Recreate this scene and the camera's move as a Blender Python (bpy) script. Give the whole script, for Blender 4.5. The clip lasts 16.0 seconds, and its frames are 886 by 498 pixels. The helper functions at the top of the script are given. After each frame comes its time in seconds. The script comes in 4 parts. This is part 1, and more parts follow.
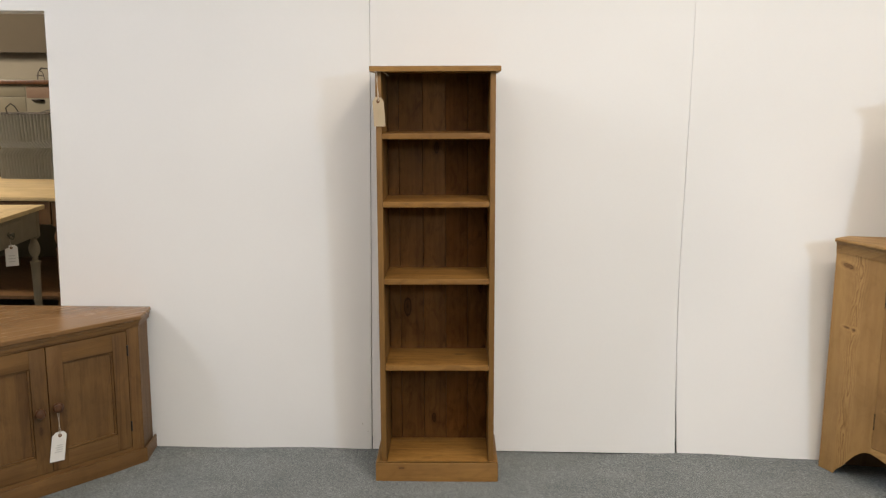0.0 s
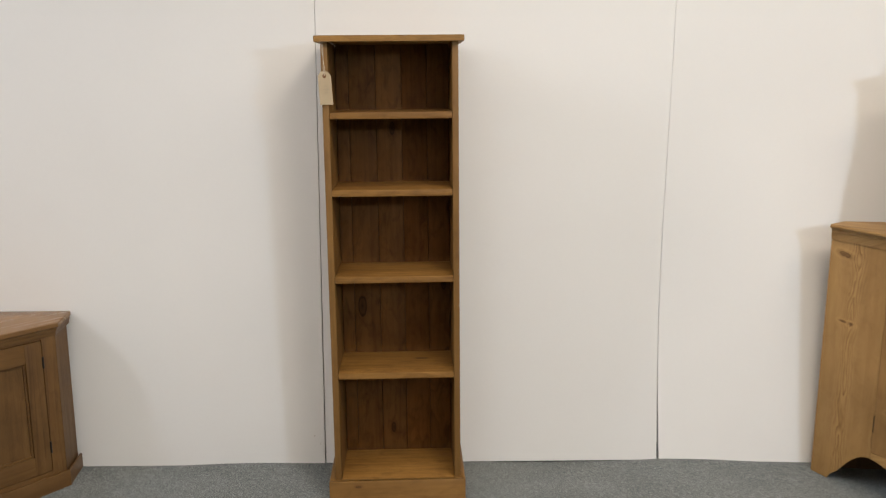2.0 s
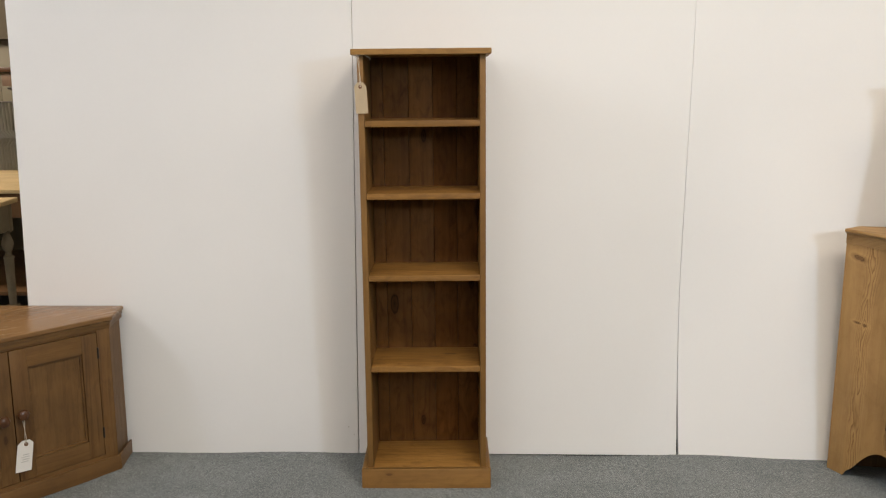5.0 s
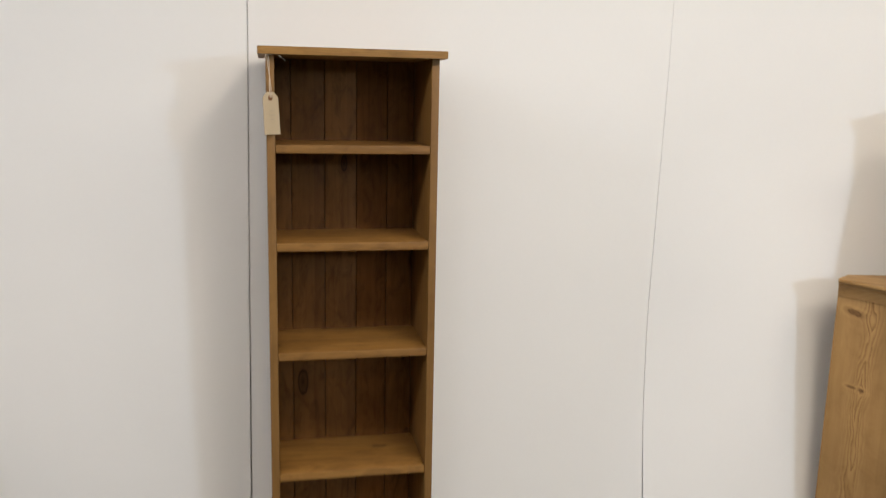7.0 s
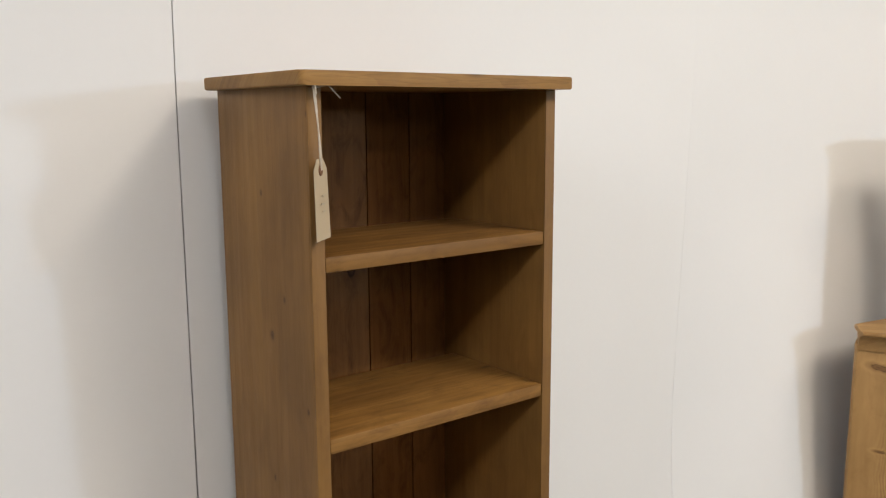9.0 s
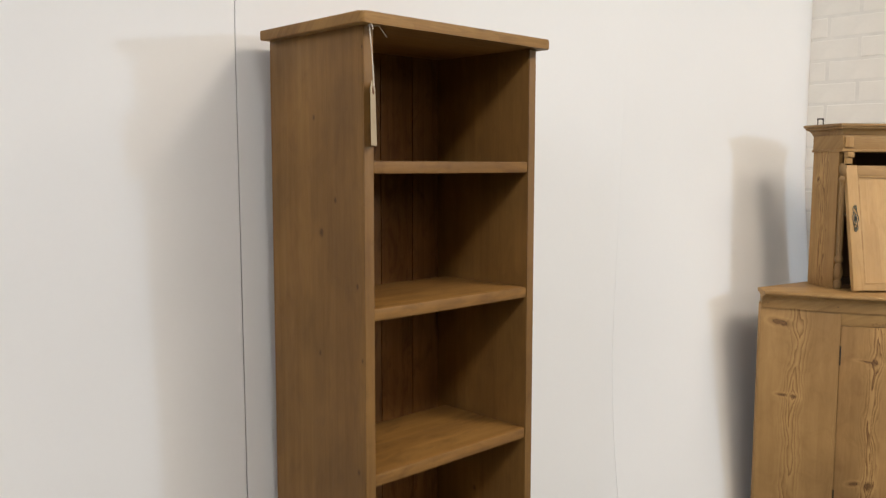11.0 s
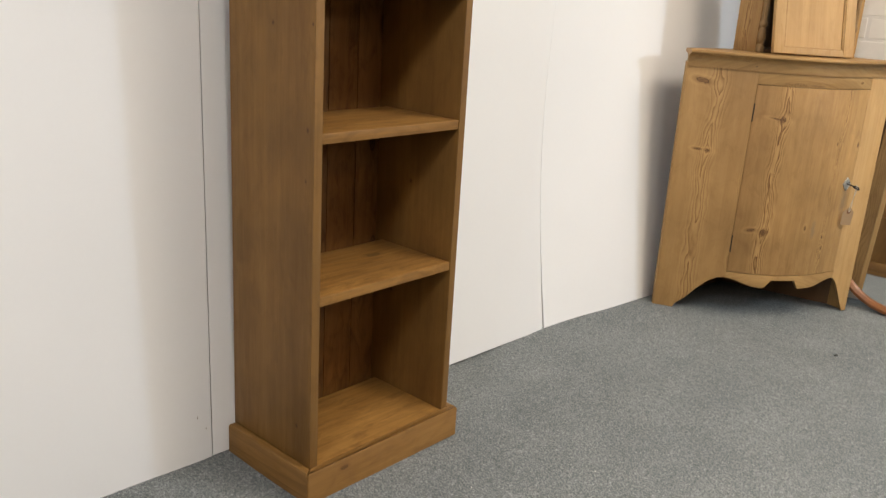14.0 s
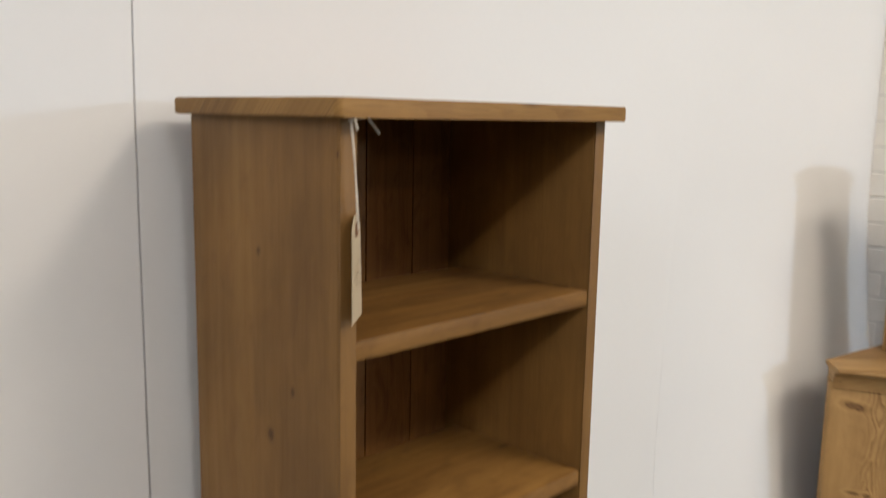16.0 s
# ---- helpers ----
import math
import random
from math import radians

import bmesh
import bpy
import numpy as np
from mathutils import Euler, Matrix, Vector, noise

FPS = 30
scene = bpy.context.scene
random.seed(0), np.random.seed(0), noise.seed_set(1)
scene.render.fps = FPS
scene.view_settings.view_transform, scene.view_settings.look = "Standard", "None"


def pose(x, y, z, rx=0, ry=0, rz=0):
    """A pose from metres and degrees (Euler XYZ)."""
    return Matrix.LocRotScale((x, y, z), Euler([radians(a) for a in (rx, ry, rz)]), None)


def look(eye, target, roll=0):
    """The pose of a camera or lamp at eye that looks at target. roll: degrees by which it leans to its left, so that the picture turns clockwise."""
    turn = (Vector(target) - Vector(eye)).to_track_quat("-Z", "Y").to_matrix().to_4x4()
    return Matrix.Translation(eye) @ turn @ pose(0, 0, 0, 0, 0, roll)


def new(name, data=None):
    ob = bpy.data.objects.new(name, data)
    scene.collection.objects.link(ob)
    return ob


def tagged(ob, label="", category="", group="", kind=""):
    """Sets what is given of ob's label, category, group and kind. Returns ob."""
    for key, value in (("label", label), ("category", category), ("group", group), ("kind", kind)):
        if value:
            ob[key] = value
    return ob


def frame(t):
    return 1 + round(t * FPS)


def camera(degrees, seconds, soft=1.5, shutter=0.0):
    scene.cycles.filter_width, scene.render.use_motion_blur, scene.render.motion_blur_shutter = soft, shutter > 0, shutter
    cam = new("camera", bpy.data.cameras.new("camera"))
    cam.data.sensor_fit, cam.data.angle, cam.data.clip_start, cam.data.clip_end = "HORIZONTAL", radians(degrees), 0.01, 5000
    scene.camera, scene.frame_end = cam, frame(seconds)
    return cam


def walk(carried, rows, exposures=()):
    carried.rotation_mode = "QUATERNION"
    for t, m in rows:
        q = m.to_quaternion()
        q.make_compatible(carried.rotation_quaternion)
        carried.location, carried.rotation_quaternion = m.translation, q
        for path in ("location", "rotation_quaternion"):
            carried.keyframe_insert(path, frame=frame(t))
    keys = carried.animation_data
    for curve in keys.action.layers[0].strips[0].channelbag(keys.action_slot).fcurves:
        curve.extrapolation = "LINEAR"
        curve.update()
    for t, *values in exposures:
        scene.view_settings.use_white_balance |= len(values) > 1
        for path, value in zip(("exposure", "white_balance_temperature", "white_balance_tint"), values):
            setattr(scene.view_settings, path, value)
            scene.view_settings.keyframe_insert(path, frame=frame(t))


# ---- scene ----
cam = camera(55.0, 16.0, soft=1.2, shutter=0.5)
PATH = [
    (0, (0.0538, 0.4220, 1.3906), (0.0300, 2.3930, 1.0513), 0.35),
    (0.5, (0.0381, 0.6090, 1.3624), (0.0053, 2.5800, 1.0221), 0.05),
    (1, (-0.0109, 0.8240, 1.3650), (0.0075, 2.7910, 1.0061), -0.25),
    (1.5, (-0.0030, 0.8800, 1.3680), (0.0688, 2.8400, 0.9747), 0.05),
    (2, (0.0499, 0.7650, 1.3865), (0.1246, 2.7250, 0.9932), 0.05),
    (2.5, (0.0740, 0.6460, 1.3708), (0.1046, 2.6110, 0.9980), -0.65),
    (3, (0.0770, 0.5980, 1.3748), (0.0754, 2.5650, 1.0128), -0.45),
    (3.5, (0.0779, 0.5880, 1.3828), (0.0613, 2.5570, 1.0276), -0.05),
    (6, (0.0579, 0.6430, 1.3876), (0.0695, 2.6070, 1.0087), 0.15),
    (6.5, (-0.0506, 0.9100, 1.3336), (0.0945, 2.8780, 1.0029), 0.85),
    (7, (-0.2183, 1.3300, 1.4030), (0.1850, 3.2570, 1.0558), 1.74),
    (7.5, (-0.3185, 1.7200, 1.4240), (0.1986, 3.6250, 1.0999), 2.13),
    (8, (-0.4768, 2.1110, 1.4535), (0.2534, 3.9420, 1.1185), 1.51),
    (8.2, (-0.5430, 2.2790, 1.4719), (0.3143, 4.0540, 1.1290), 0.90),
    (10.3, (-0.9179, 2.5620, 1.3603), (0.4591, 3.9980, 1.1544), 1.20),
    (10.5, (-0.9607, 2.5040, 1.3359), (0.4192, 3.9400, 1.1470), 0.99),
    (11, (-1.0691, 2.3550, 1.2679), (0.3117, 3.7900, 1.0850), 0.49),
    (11.5, (-1.1285, 2.2760, 1.2083), (0.2488, 3.7070, 0.9754), 0.89),
    (12, (-1.1419, 2.2540, 1.1502), (0.2502, 3.6530, 0.8264), 1.69),
    (12.5, (-1.1555, 2.2330, 1.1001), (0.2444, 3.6050, 0.7034), 2.39),
    (13, (-1.1831, 2.2170, 1.0598), (0.2203, 3.5660, 0.6001), 3.29),
    (13.5, (-1.1958, 2.2100, 1.0347), (0.2232, 3.5200, 0.5121), 3.88),
    (14, (-1.2037, 2.2060, 1.0226), (0.2278, 3.4810, 0.4512), 3.88),
    (14.5, (-1.1683, 2.2620, 1.0810), (0.2358, 3.5360, 0.4433), 3.09),
    (15, (-1.0130, 2.4840, 1.2634), (0.3793, 3.8080, 0.7116), 1.99),
    (15.5, (-0.8783, 2.7020, 1.4007), (0.5891, 4.0140, 1.0486), 1.87),
    (16, (-0.7062, 2.8080, 1.4934), (0.7027, 4.1970, 1.1967), 1.49),
]
EXPOSURE = [(0, -0.22, 6630, 12), (1.5, -0.30, 6610, 12), (3.5, -0.26, 6610, 12), (6.5, -0.26, 6580, 12), (7, -0.26, 6530, 12), (8.2, -0.27, 6460, 12), (10.3, -0.19, 6460, 12), (11, -0.23, 6480, 12), (12, -0.09, 6530, 12), (14, 0.02, 6580, 12), (14.5, -0.04, 6590, 12), (15, 0.02, 6610, 12), (15.5, -0.04, 6580, 12), (16, -0.32, 6430, 12)]
walk(cam, [(t, look(eye, target, roll)) for t, eye, target, roll in PATH], EXPOSURE)

# ---- light ----
world = bpy.data.worlds.new("world")
world.use_nodes = True
world.node_tree.nodes["Background"].inputs[0].default_value = (0.9, 0.95, 1.0, 1)
world.node_tree.nodes["Background"].inputs[1].default_value = 0.05
scene.world = world


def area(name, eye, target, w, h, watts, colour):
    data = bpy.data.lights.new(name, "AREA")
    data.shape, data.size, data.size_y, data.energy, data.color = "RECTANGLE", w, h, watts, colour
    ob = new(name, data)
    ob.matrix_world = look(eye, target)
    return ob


WARM = (1.0, 0.872, 0.700)
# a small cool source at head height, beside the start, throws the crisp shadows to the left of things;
# unseen ceiling tubes in rows over the shop floor and three added fill lamps give the rest
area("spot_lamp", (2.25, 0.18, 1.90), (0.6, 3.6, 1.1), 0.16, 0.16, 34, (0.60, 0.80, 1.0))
area("unseen_lamp", (0.9, 1.6, 2.98), (0.9, 1.61, 0), 0.5, 1.2, 48, WARM)
area("unseen_lamp", (2.3, 1.7, 2.98), (2.3, 1.71, 0), 0.5, 0.4, 18, WARM)
area("unseen_lamp", (-0.7, 1.5, 2.98), (-0.7, 1.51, 0), 0.35, 0.12, 12, (0.84, 0.92, 1.0))
area("unseen_lamp", (-3.2, 1.9, 2.94), (-0.6, 3.6, 1.7), 0.15, 0.5, 36, (0.80, 0.87, 1.0))
area("unseen_lamps", (-0.3, 1.5, 3.0), (-0.3, 1.51, 0), 7.5, 0.15, 68, WARM)
area("unseen_lamps", (-0.3, -0.8, 3.0), (-0.3, -0.79, 0), 7.5, 0.3, 66, WARM)
# added fill from the far left, aimed to brighten the brick pier
area("unseen_lamp", (-5.5, 1.2, 2.90), (2.2, 3.4, 1.2), 0.6, 1.2, 42, (1.0, 0.89, 0.76))
# added front fill, aimed low to reach into the bookcase
area("unseen_lamps", (0.6, -3.6, 2.90), (0.0, 3.5, 1.0), 5.0, 0.5, 44, (1.0, 0.90, 0.77))
# added back-room lamp, set to the left to rake the fluted metal
area("unseen_lamp", (-4.7, 4.9, 2.90), (-2.9, 6.0, 0.6), 0.3, 1.2, 215, WARM)


# ---- materials ----
def material(name, rough=0.6, metal=0.0):
    m = bpy.data.materials.new(name)
    m.use_nodes = True
    b = m.node_tree.nodes["Principled BSDF"]
    b.inputs["Roughness"].default_value, b.inputs["Metallic"].default_value = rough, metal
    b.inputs["Specular IOR Level"].default_value = 0.35
    return m, m.node_tree.nodes, m.node_tree.links, b


def ramp(nodes, stops):
    r = nodes.new("ShaderNodeValToRGB")
    e = r.color_ramp.elements
    while len(e) < len(stops):
        e.new(0.5)
    for k, (p, c) in zip(e, stops):
        k.position, k.color = p, (*c, 1) if len(c) == 3 else c
    return r


def maths(nodes, links, op, a, b=0.5, c=None):
    n = nodes.new("ShaderNodeMath")
    n.operation = op
    for i, v in enumerate((a, b) if c is None else (a, b, c)):
        if isinstance(v, (int, float)):
            n.inputs[i].default_value = v
        else:
            links.new(v, n.inputs[i])
    return n.outputs[0]


def noise_tex(nodes, links, vec, scale, detail=4.0, rough=0.55, dist=0.0):
    n = nodes.new("ShaderNodeTexNoise")
    n.inputs["Scale"].default_value, n.inputs["Detail"].default_value = scale, detail
    n.inputs["Roughness"].default_value, n.inputs["Distortion"].default_value = rough, dist
    links.new(vec, n.inputs["Vector"])
    return n.outputs["Fac"]


def blend(nodes, links, fac, a, b, kind="MIX"):
    n = nodes.new("ShaderNodeMix")
    n.data_type, n.blend_type = "RGBA", kind
    for sock, v in ((n.inputs[0], fac), (n.inputs[6], a), (n.inputs[7], b)):
        if isinstance(v, (int, float)):
            sock.default_value = v
        elif isinstance(v, tuple):
            sock.default_value = (*v, 1)
        else:
            links.new(v, sock)
    return n.outputs[2]


def bump(nodes, links, b, height, strength, dist=0.002):
    n = nodes.new("ShaderNodeBump")
    n.inputs["Strength"].default_value, n.inputs["Distance"].default_value = strength, dist
    links.new(height, n.inputs["Height"])
    links.new(n.outputs[0], b.inputs["Normal"])


def wood(name, light, dark, grain="Z", rough=0.52, knots=(), random_knots=0.5, rings=1.0, spread=1.0, boards=(0.11, 0.055), figure=0.4, plank=0.1, contrast=1.0, blotch=0.5, stain=0.25, knot_size=1.0, heart=2600.0, hearts=(), stains=()):
    """Waxed pine. The grain runs along one axis of the object; knots: (across, along, radius) in metres,
    with a length ratio and a tilt where they are not upright ovals; boards: width and first heartline of the
    planks it is glued from; hearts: (across, half width, strength) of bold heart streaks; stains: (across, along,
    half width, half length) of grey smudges."""
    m, nodes, links, b = material(name, rough)
    tc = nodes.new("ShaderNodeTexCoord")
    sep = nodes.new("ShaderNodeSeparateXYZ")
    links.new(tc.outputs["Object"], sep.inputs[0])
    info = nodes.new("ShaderNodeObjectInfo")
    axes = [a for a in "XYZ" if a != grain]
    across = maths(nodes, links, "ADD", sep.outputs[axes[0]], sep.outputs[axes[1]])
    along = sep.outputs[grain]
    shift = maths(nodes, links, "MULTIPLY", info.outputs["Random"], 0.0 if knots else 41.0)
    u = maths(nodes, links, "ADD", across, shift)
    v = maths(nodes, links, "ADD", along, shift)
    # knots: a distance that is 1 at a knot's rim
    dists = []
    wobble = maths(nodes, links, "SUBTRACT", noise_tex(nodes, links, tc.outputs["Object"], 60.0, 2.0), 0.5)

    def ellipse(ku, kv, ru, rv, tilt=0.0):
        du, dv = maths(nodes, links, "SUBTRACT", across, ku), maths(nodes, links, "SUBTRACT", along, kv)
        ca, sa = math.cos(radians(tilt)), math.sin(radians(tilt))
        c = nodes.new("ShaderNodeCombineXYZ")
        links.new(maths(nodes, links, "MULTIPLY_ADD", du, ca / ru, maths(nodes, links, "MULTIPLY", dv, sa / ru)), c.inputs[0])
        links.new(maths(nodes, links, "MULTIPLY_ADD", dv, ca / rv, maths(nodes, links, "MULTIPLY", du, -sa / rv)), c.inputs[1])
        return c

    for ku, kv, kr, *form in knots:
        long, tilt = form if form else (1.35, 0.0)
        c = ellipse(ku, kv, kr, kr * long, tilt)
        ln = nodes.new("ShaderNodeVectorMath")
        ln.operation = "LENGTH"
        links.new(c.outputs[0], ln.inputs[0])
        dists.append(maths(nodes, links, "MULTIPLY_ADD", wobble, 0.9, ln.outputs["Value"]))
    if random_knots > 0:
        c = nodes.new("ShaderNodeCombineXYZ")
        links.new(maths(nodes, links, "MULTIPLY", u, 9.0), c.inputs[0])
        links.new(maths(nodes, links, "MULTIPLY", v, 3.6), c.inputs[1])
        vo = nodes.new("ShaderNodeTexVoronoi")
        vo.voronoi_dimensions = "2D"
        vo.inputs["Scale"].default_value = 1.0
        links.new(c.outputs[0], vo.inputs["Vector"])
        sepc = nodes.new("ShaderNodeSeparateColor")
        links.new(vo.outputs["Color"], sepc.inputs[0])
        far = maths(nodes, links, "MULTIPLY", maths(nodes, links, "GREATER_THAN", sepc.outputs[0], random_knots), 9.0)
        size = maths(nodes, links, "MULTIPLY_ADD", sepc.outputs[1], 20.0 / knot_size, 12.0 / knot_size)
        dists.append(maths(nodes, links, "ADD", maths(nodes, links, "MULTIPLY", vo.outputs["Distance"], size), far))
    near = dists[0] if dists else None
    for d in dists[1:]:
        near = maths(nodes, links, "MINIMUM", near, d)
    warp = None
    if near is not None:
        warp = maths(nodes, links, "DIVIDE", 0.018, maths(nodes, links, "ADD", maths(nodes, links, "MULTIPLY", near, near), 0.7))
        u = maths(nodes, links, "ADD", u, warp)
    vec = nodes.new("ShaderNodeCombineXYZ")
    links.new(u, vec.inputs[0])
    links.new(maths(nodes, links, "MULTIPLY", v, 0.055), vec.inputs[1])
    links.new(maths(nodes, links, "MULTIPLY", info.outputs["Random"], 7.0), vec.inputs[2])
    broad = noise_tex(nodes, links, vec.outputs[0], 9.0 * spread, 2.0)
    streak = noise_tex(nodes, links, vec.outputs[0], 70.0 * spread, 5.0, 0.65)
    fine = noise_tex(nodes, links, vec.outputs[0], 420.0, 3.0, 0.7)
    # flame figure: contour lines of a slow field drawn out along the grain
    slow = nodes.new("ShaderNodeCombineXYZ")
    links.new(u, slow.inputs[0])
    links.new(maths(nodes, links, "MULTIPLY", v, 0.05), slow.inputs[1])
    links.new(maths(nodes, links, "MULTIPLY", info.outputs["Random"], 13.0), slow.inputs[2])
    field = noise_tex(nodes, links, slow.outputs[0], 10.0 * spread, 2.0, 0.4, 0.2)
    saw = maths(nodes, links, "FRACT", maths(nodes, links, "MULTIPLY", field, 11.0))
    line = maths(nodes, links, "MULTIPLY", maths(nodes, links, "POWER", saw, 3.0), maths(nodes, links, "MULTIPLY_ADD", broad, 1.8, -0.35))
    tone = maths(nodes, links, "MULTIPLY_ADD", streak, 0.55, maths(nodes, links, "MULTIPLY", broad, 0.55))
    tone = maths(nodes, links, "MULTIPLY_ADD", line, 0.34 * rings, tone)
    tone = maths(nodes, links, "MULTIPLY_ADD", fine, 0.10, tone)
    # heartwood figure: paired lines about each plank's middle that pinch and widen along the grain
    cell = maths(nodes, links, "DIVIDE", maths(nodes, links, "SUBTRACT", u, boards[1]), boards[0])
    number = maths(nodes, links, "ROUND", cell, 0.0)
    off = maths(nodes, links, "ABSOLUTE", maths(nodes, links, "MULTIPLY", maths(nodes, links, "SUBTRACT", cell, number), boards[0]), 0.0)
    white = nodes.new("ShaderNodeTexWhiteNoise")
    white.noise_dimensions = "1D"
    links.new(maths(nodes, links, "MULTIPLY_ADD", info.outputs["Random"], 3.0, number), white.inputs["W"])
    lane = nodes.new("ShaderNodeCombineXYZ")
    links.new(maths(nodes, links, "MULTIPLY", number, 5.3), lane.inputs[0])
    links.new(v, lane.inputs[1])
    links.new(maths(nodes, links, "MULTIPLY", u, 6.0), lane.inputs[2])
    pinch = noise_tex(nodes, links, lane.outputs[0], 4.5, 3.0, 0.5)
    level = maths(nodes, links, "MULTIPLY_ADD", off, 150.0 * (heart / 2600.0) ** 0.4, maths(nodes, links, "MULTIPLY", pinch, 7.0))
    edge = maths(nodes, links, "POWER", maths(nodes, links, "FRACT", level, 0.0), 4.0)
    near_heart = maths(nodes, links, "POWER", 2.7, maths(nodes, links, "MULTIPLY", maths(nodes, links, "MULTIPLY", off, off), -heart))
    amount = maths(nodes, links, "MULTIPLY", near_heart, maths(nodes, links, "MULTIPLY_ADD", white.outputs["Value"], 0.7, 0.3))
    tone = maths(nodes, links, "MULTIPLY_ADD", maths(nodes, links, "MULTIPLY", edge, amount), (0.55 if heart < 3000 else 1.1) * figure, tone)
    tone = maths(nodes, links, "MULTIPLY_ADD", maths(nodes, links, "SUBTRACT", tone, 0.62), contrast, 0.62)
    tone = maths(nodes, links, "MULTIPLY_ADD", white.outputs["Value"], 2 * plank, maths(nodes, links, "SUBTRACT", tone, plank))
    tone = maths(nodes, links, "MULTIPLY_ADD", amount, -0.20 * figure, tone)
    if hearts:
        # bold streaks: pale drawn-out lozenges with dark rims, strung along a heartline
        sway = maths(nodes, links, "MULTIPLY_ADD", noise_tex(nodes, links, sep.outputs[grain], 2.2, 1.0), 0.03, -0.015)
        bulge = maths(nodes, links, "DIVIDE", 1.1, maths(nodes, links, "MULTIPLY_ADD", maths(nodes, links, "MULTIPLY", near, near), 0.25, 1.0))
        best = power = None
        for hu, hw, hs in hearts:
            d = maths(nodes, links, "ABSOLUTE", maths(nodes, links, "DIVIDE", maths(nodes, links, "ADD", maths(nodes, links, "SUBTRACT", across, hu), sway), hw), 0.0)
            d = maths(nodes, links, "SUBTRACT", d, bulge)
            fall = maths(nodes, links, "POWER", 2.7, maths(nodes, links, "MULTIPLY", maths(nodes, links, "MULTIPLY", d, d), -0.28))
            fall = maths(nodes, links, "MULTIPLY", fall, hs)
            best = d if best is None else maths(nodes, links, "MINIMUM", best, d)
            power = fall if power is None else maths(nodes, links, "MAXIMUM", power, fall)
        drawn = nodes.new("ShaderNodeCombineXYZ")
        links.new(maths(nodes, links, "MULTIPLY", across, 7.0), drawn.inputs[0])
        links.new(along, drawn.inputs[1])
        swell = noise_tex(nodes, links, drawn.outputs[0], 6.5, 2.5, 0.5)
        ring = maths(nodes, links, "MULTIPLY_ADD", best, 1.15, maths(nodes, links, "MULTIPLY", swell, 5.5))
        rim = maths(nodes, links, "POWER", maths(nodes, links, "FRACT", ring, 0.0), 2.2)
        tone = maths(nodes, links, "MULTIPLY_ADD", maths(nodes, links, "MULTIPLY", maths(nodes, links, "SUBTRACT", rim, 0.30), power), 0.62, tone)
        halo = maths(nodes, links, "POWER", 2.7, maths(nodes, links, "MULTIPLY", maths(nodes, links, "POWER", maths(nodes, links, "SUBTRACT", near, 1.9), 2.0), -1.6))
        tone = maths(nodes, links, "MULTIPLY_ADD", halo, -0.12, tone)
    r = ramp(nodes, [(0.34, light), (1.0, dark)])
    links.new(tone, r.inputs[0])
    col = r.outputs[0]
    # each board its own tint, and faint blotches
    big = noise_tex(nodes, links, tc.outputs["Object"], 5.0, 3.0)
    tint = maths(nodes, links, "MULTIPLY_ADD", info.outputs["Random"], 0.20, maths(nodes, links, "MULTIPLY_ADD", big, blotch, 0.89 - blotch / 2))
    grey = nodes.new("ShaderNodeCombineColor")
    for k in range(3):
        links.new(tint, grey.inputs[k])
    col = blend(nodes, links, 1.0, col, grey.outputs[0], "MULTIPLY")
    smear = nodes.new("ShaderNodeCombineXYZ")
    links.new(maths(nodes, links, "MULTIPLY", u, 2.6), smear.inputs[0])
    links.new(v, smear.inputs[1])
    links.new(maths(nodes, links, "MULTIPLY", info.outputs["Random"], 29.0), smear.inputs[2])
    smudge = ramp(nodes, [(0.48, (0, 0, 0)), (0.74, (1, 1, 1))])
    links.new(noise_tex(nodes, links, smear.outputs[0], 12.0, 6.0, 0.66, 0.8), smudge.inputs[0])
    col = blend(nodes, links, maths(nodes, links, "MULTIPLY", smudge.outputs[0], stain), col, tuple(q * x for q, x in zip((0.72, 0.66, 0.60), dark)))
    for su, sv, ru, rv in stains:
        ln = nodes.new("ShaderNodeVectorMath")
        ln.operation = "LENGTH"
        links.new(ellipse(su, sv, ru, rv).outputs[0], ln.inputs[0])
        soft = ramp(nodes, [(0.25, (0.6, 0.6, 0.6)), (1.0, (0, 0, 0))])
        links.new(maths(nodes, links, "MULTIPLY_ADD", wobble, 1.2, ln.outputs["Value"]), soft.inputs[0])
        col = blend(nodes, links, soft.outputs[0], col, (0.20, 0.145, 0.085))
    if near is not None:
        ragged = maths(nodes, links, "MULTIPLY_ADD", maths(nodes, links, "SUBTRACT", streak, 0.5), 0.6, near)
        k = ramp(nodes, [(0.0, (0.95, 0.95, 0.95)), (0.12, (0.70, 0.70, 0.70)), (0.28, (0.55, 0.55, 0.55)), (0.40, (0.92, 0.92, 0.92)), (0.48, (0.30, 0.30, 0.30)), (0.62, (0.22, 0.22, 0.22)), (1.0, (0, 0, 0))])
        links.new(maths(nodes, links, "MULTIPLY", ragged, 0.5), k.inputs[0])
        col = blend(nodes, links, k.outputs[0], col, tuple(q * x for q, x in zip((0.42, 0.33, 0.28), dark)))
    links.new(col, b.inputs["Base Color"])
    rr = maths(nodes, links, "MULTIPLY_ADD", streak, 0.22, rough - 0.10)
    links.new(rr, b.inputs["Roughness"])
    bump(nodes, links, b, maths(nodes, links, "ADD", streak, fine), 0.22, 0.0012)
    return m


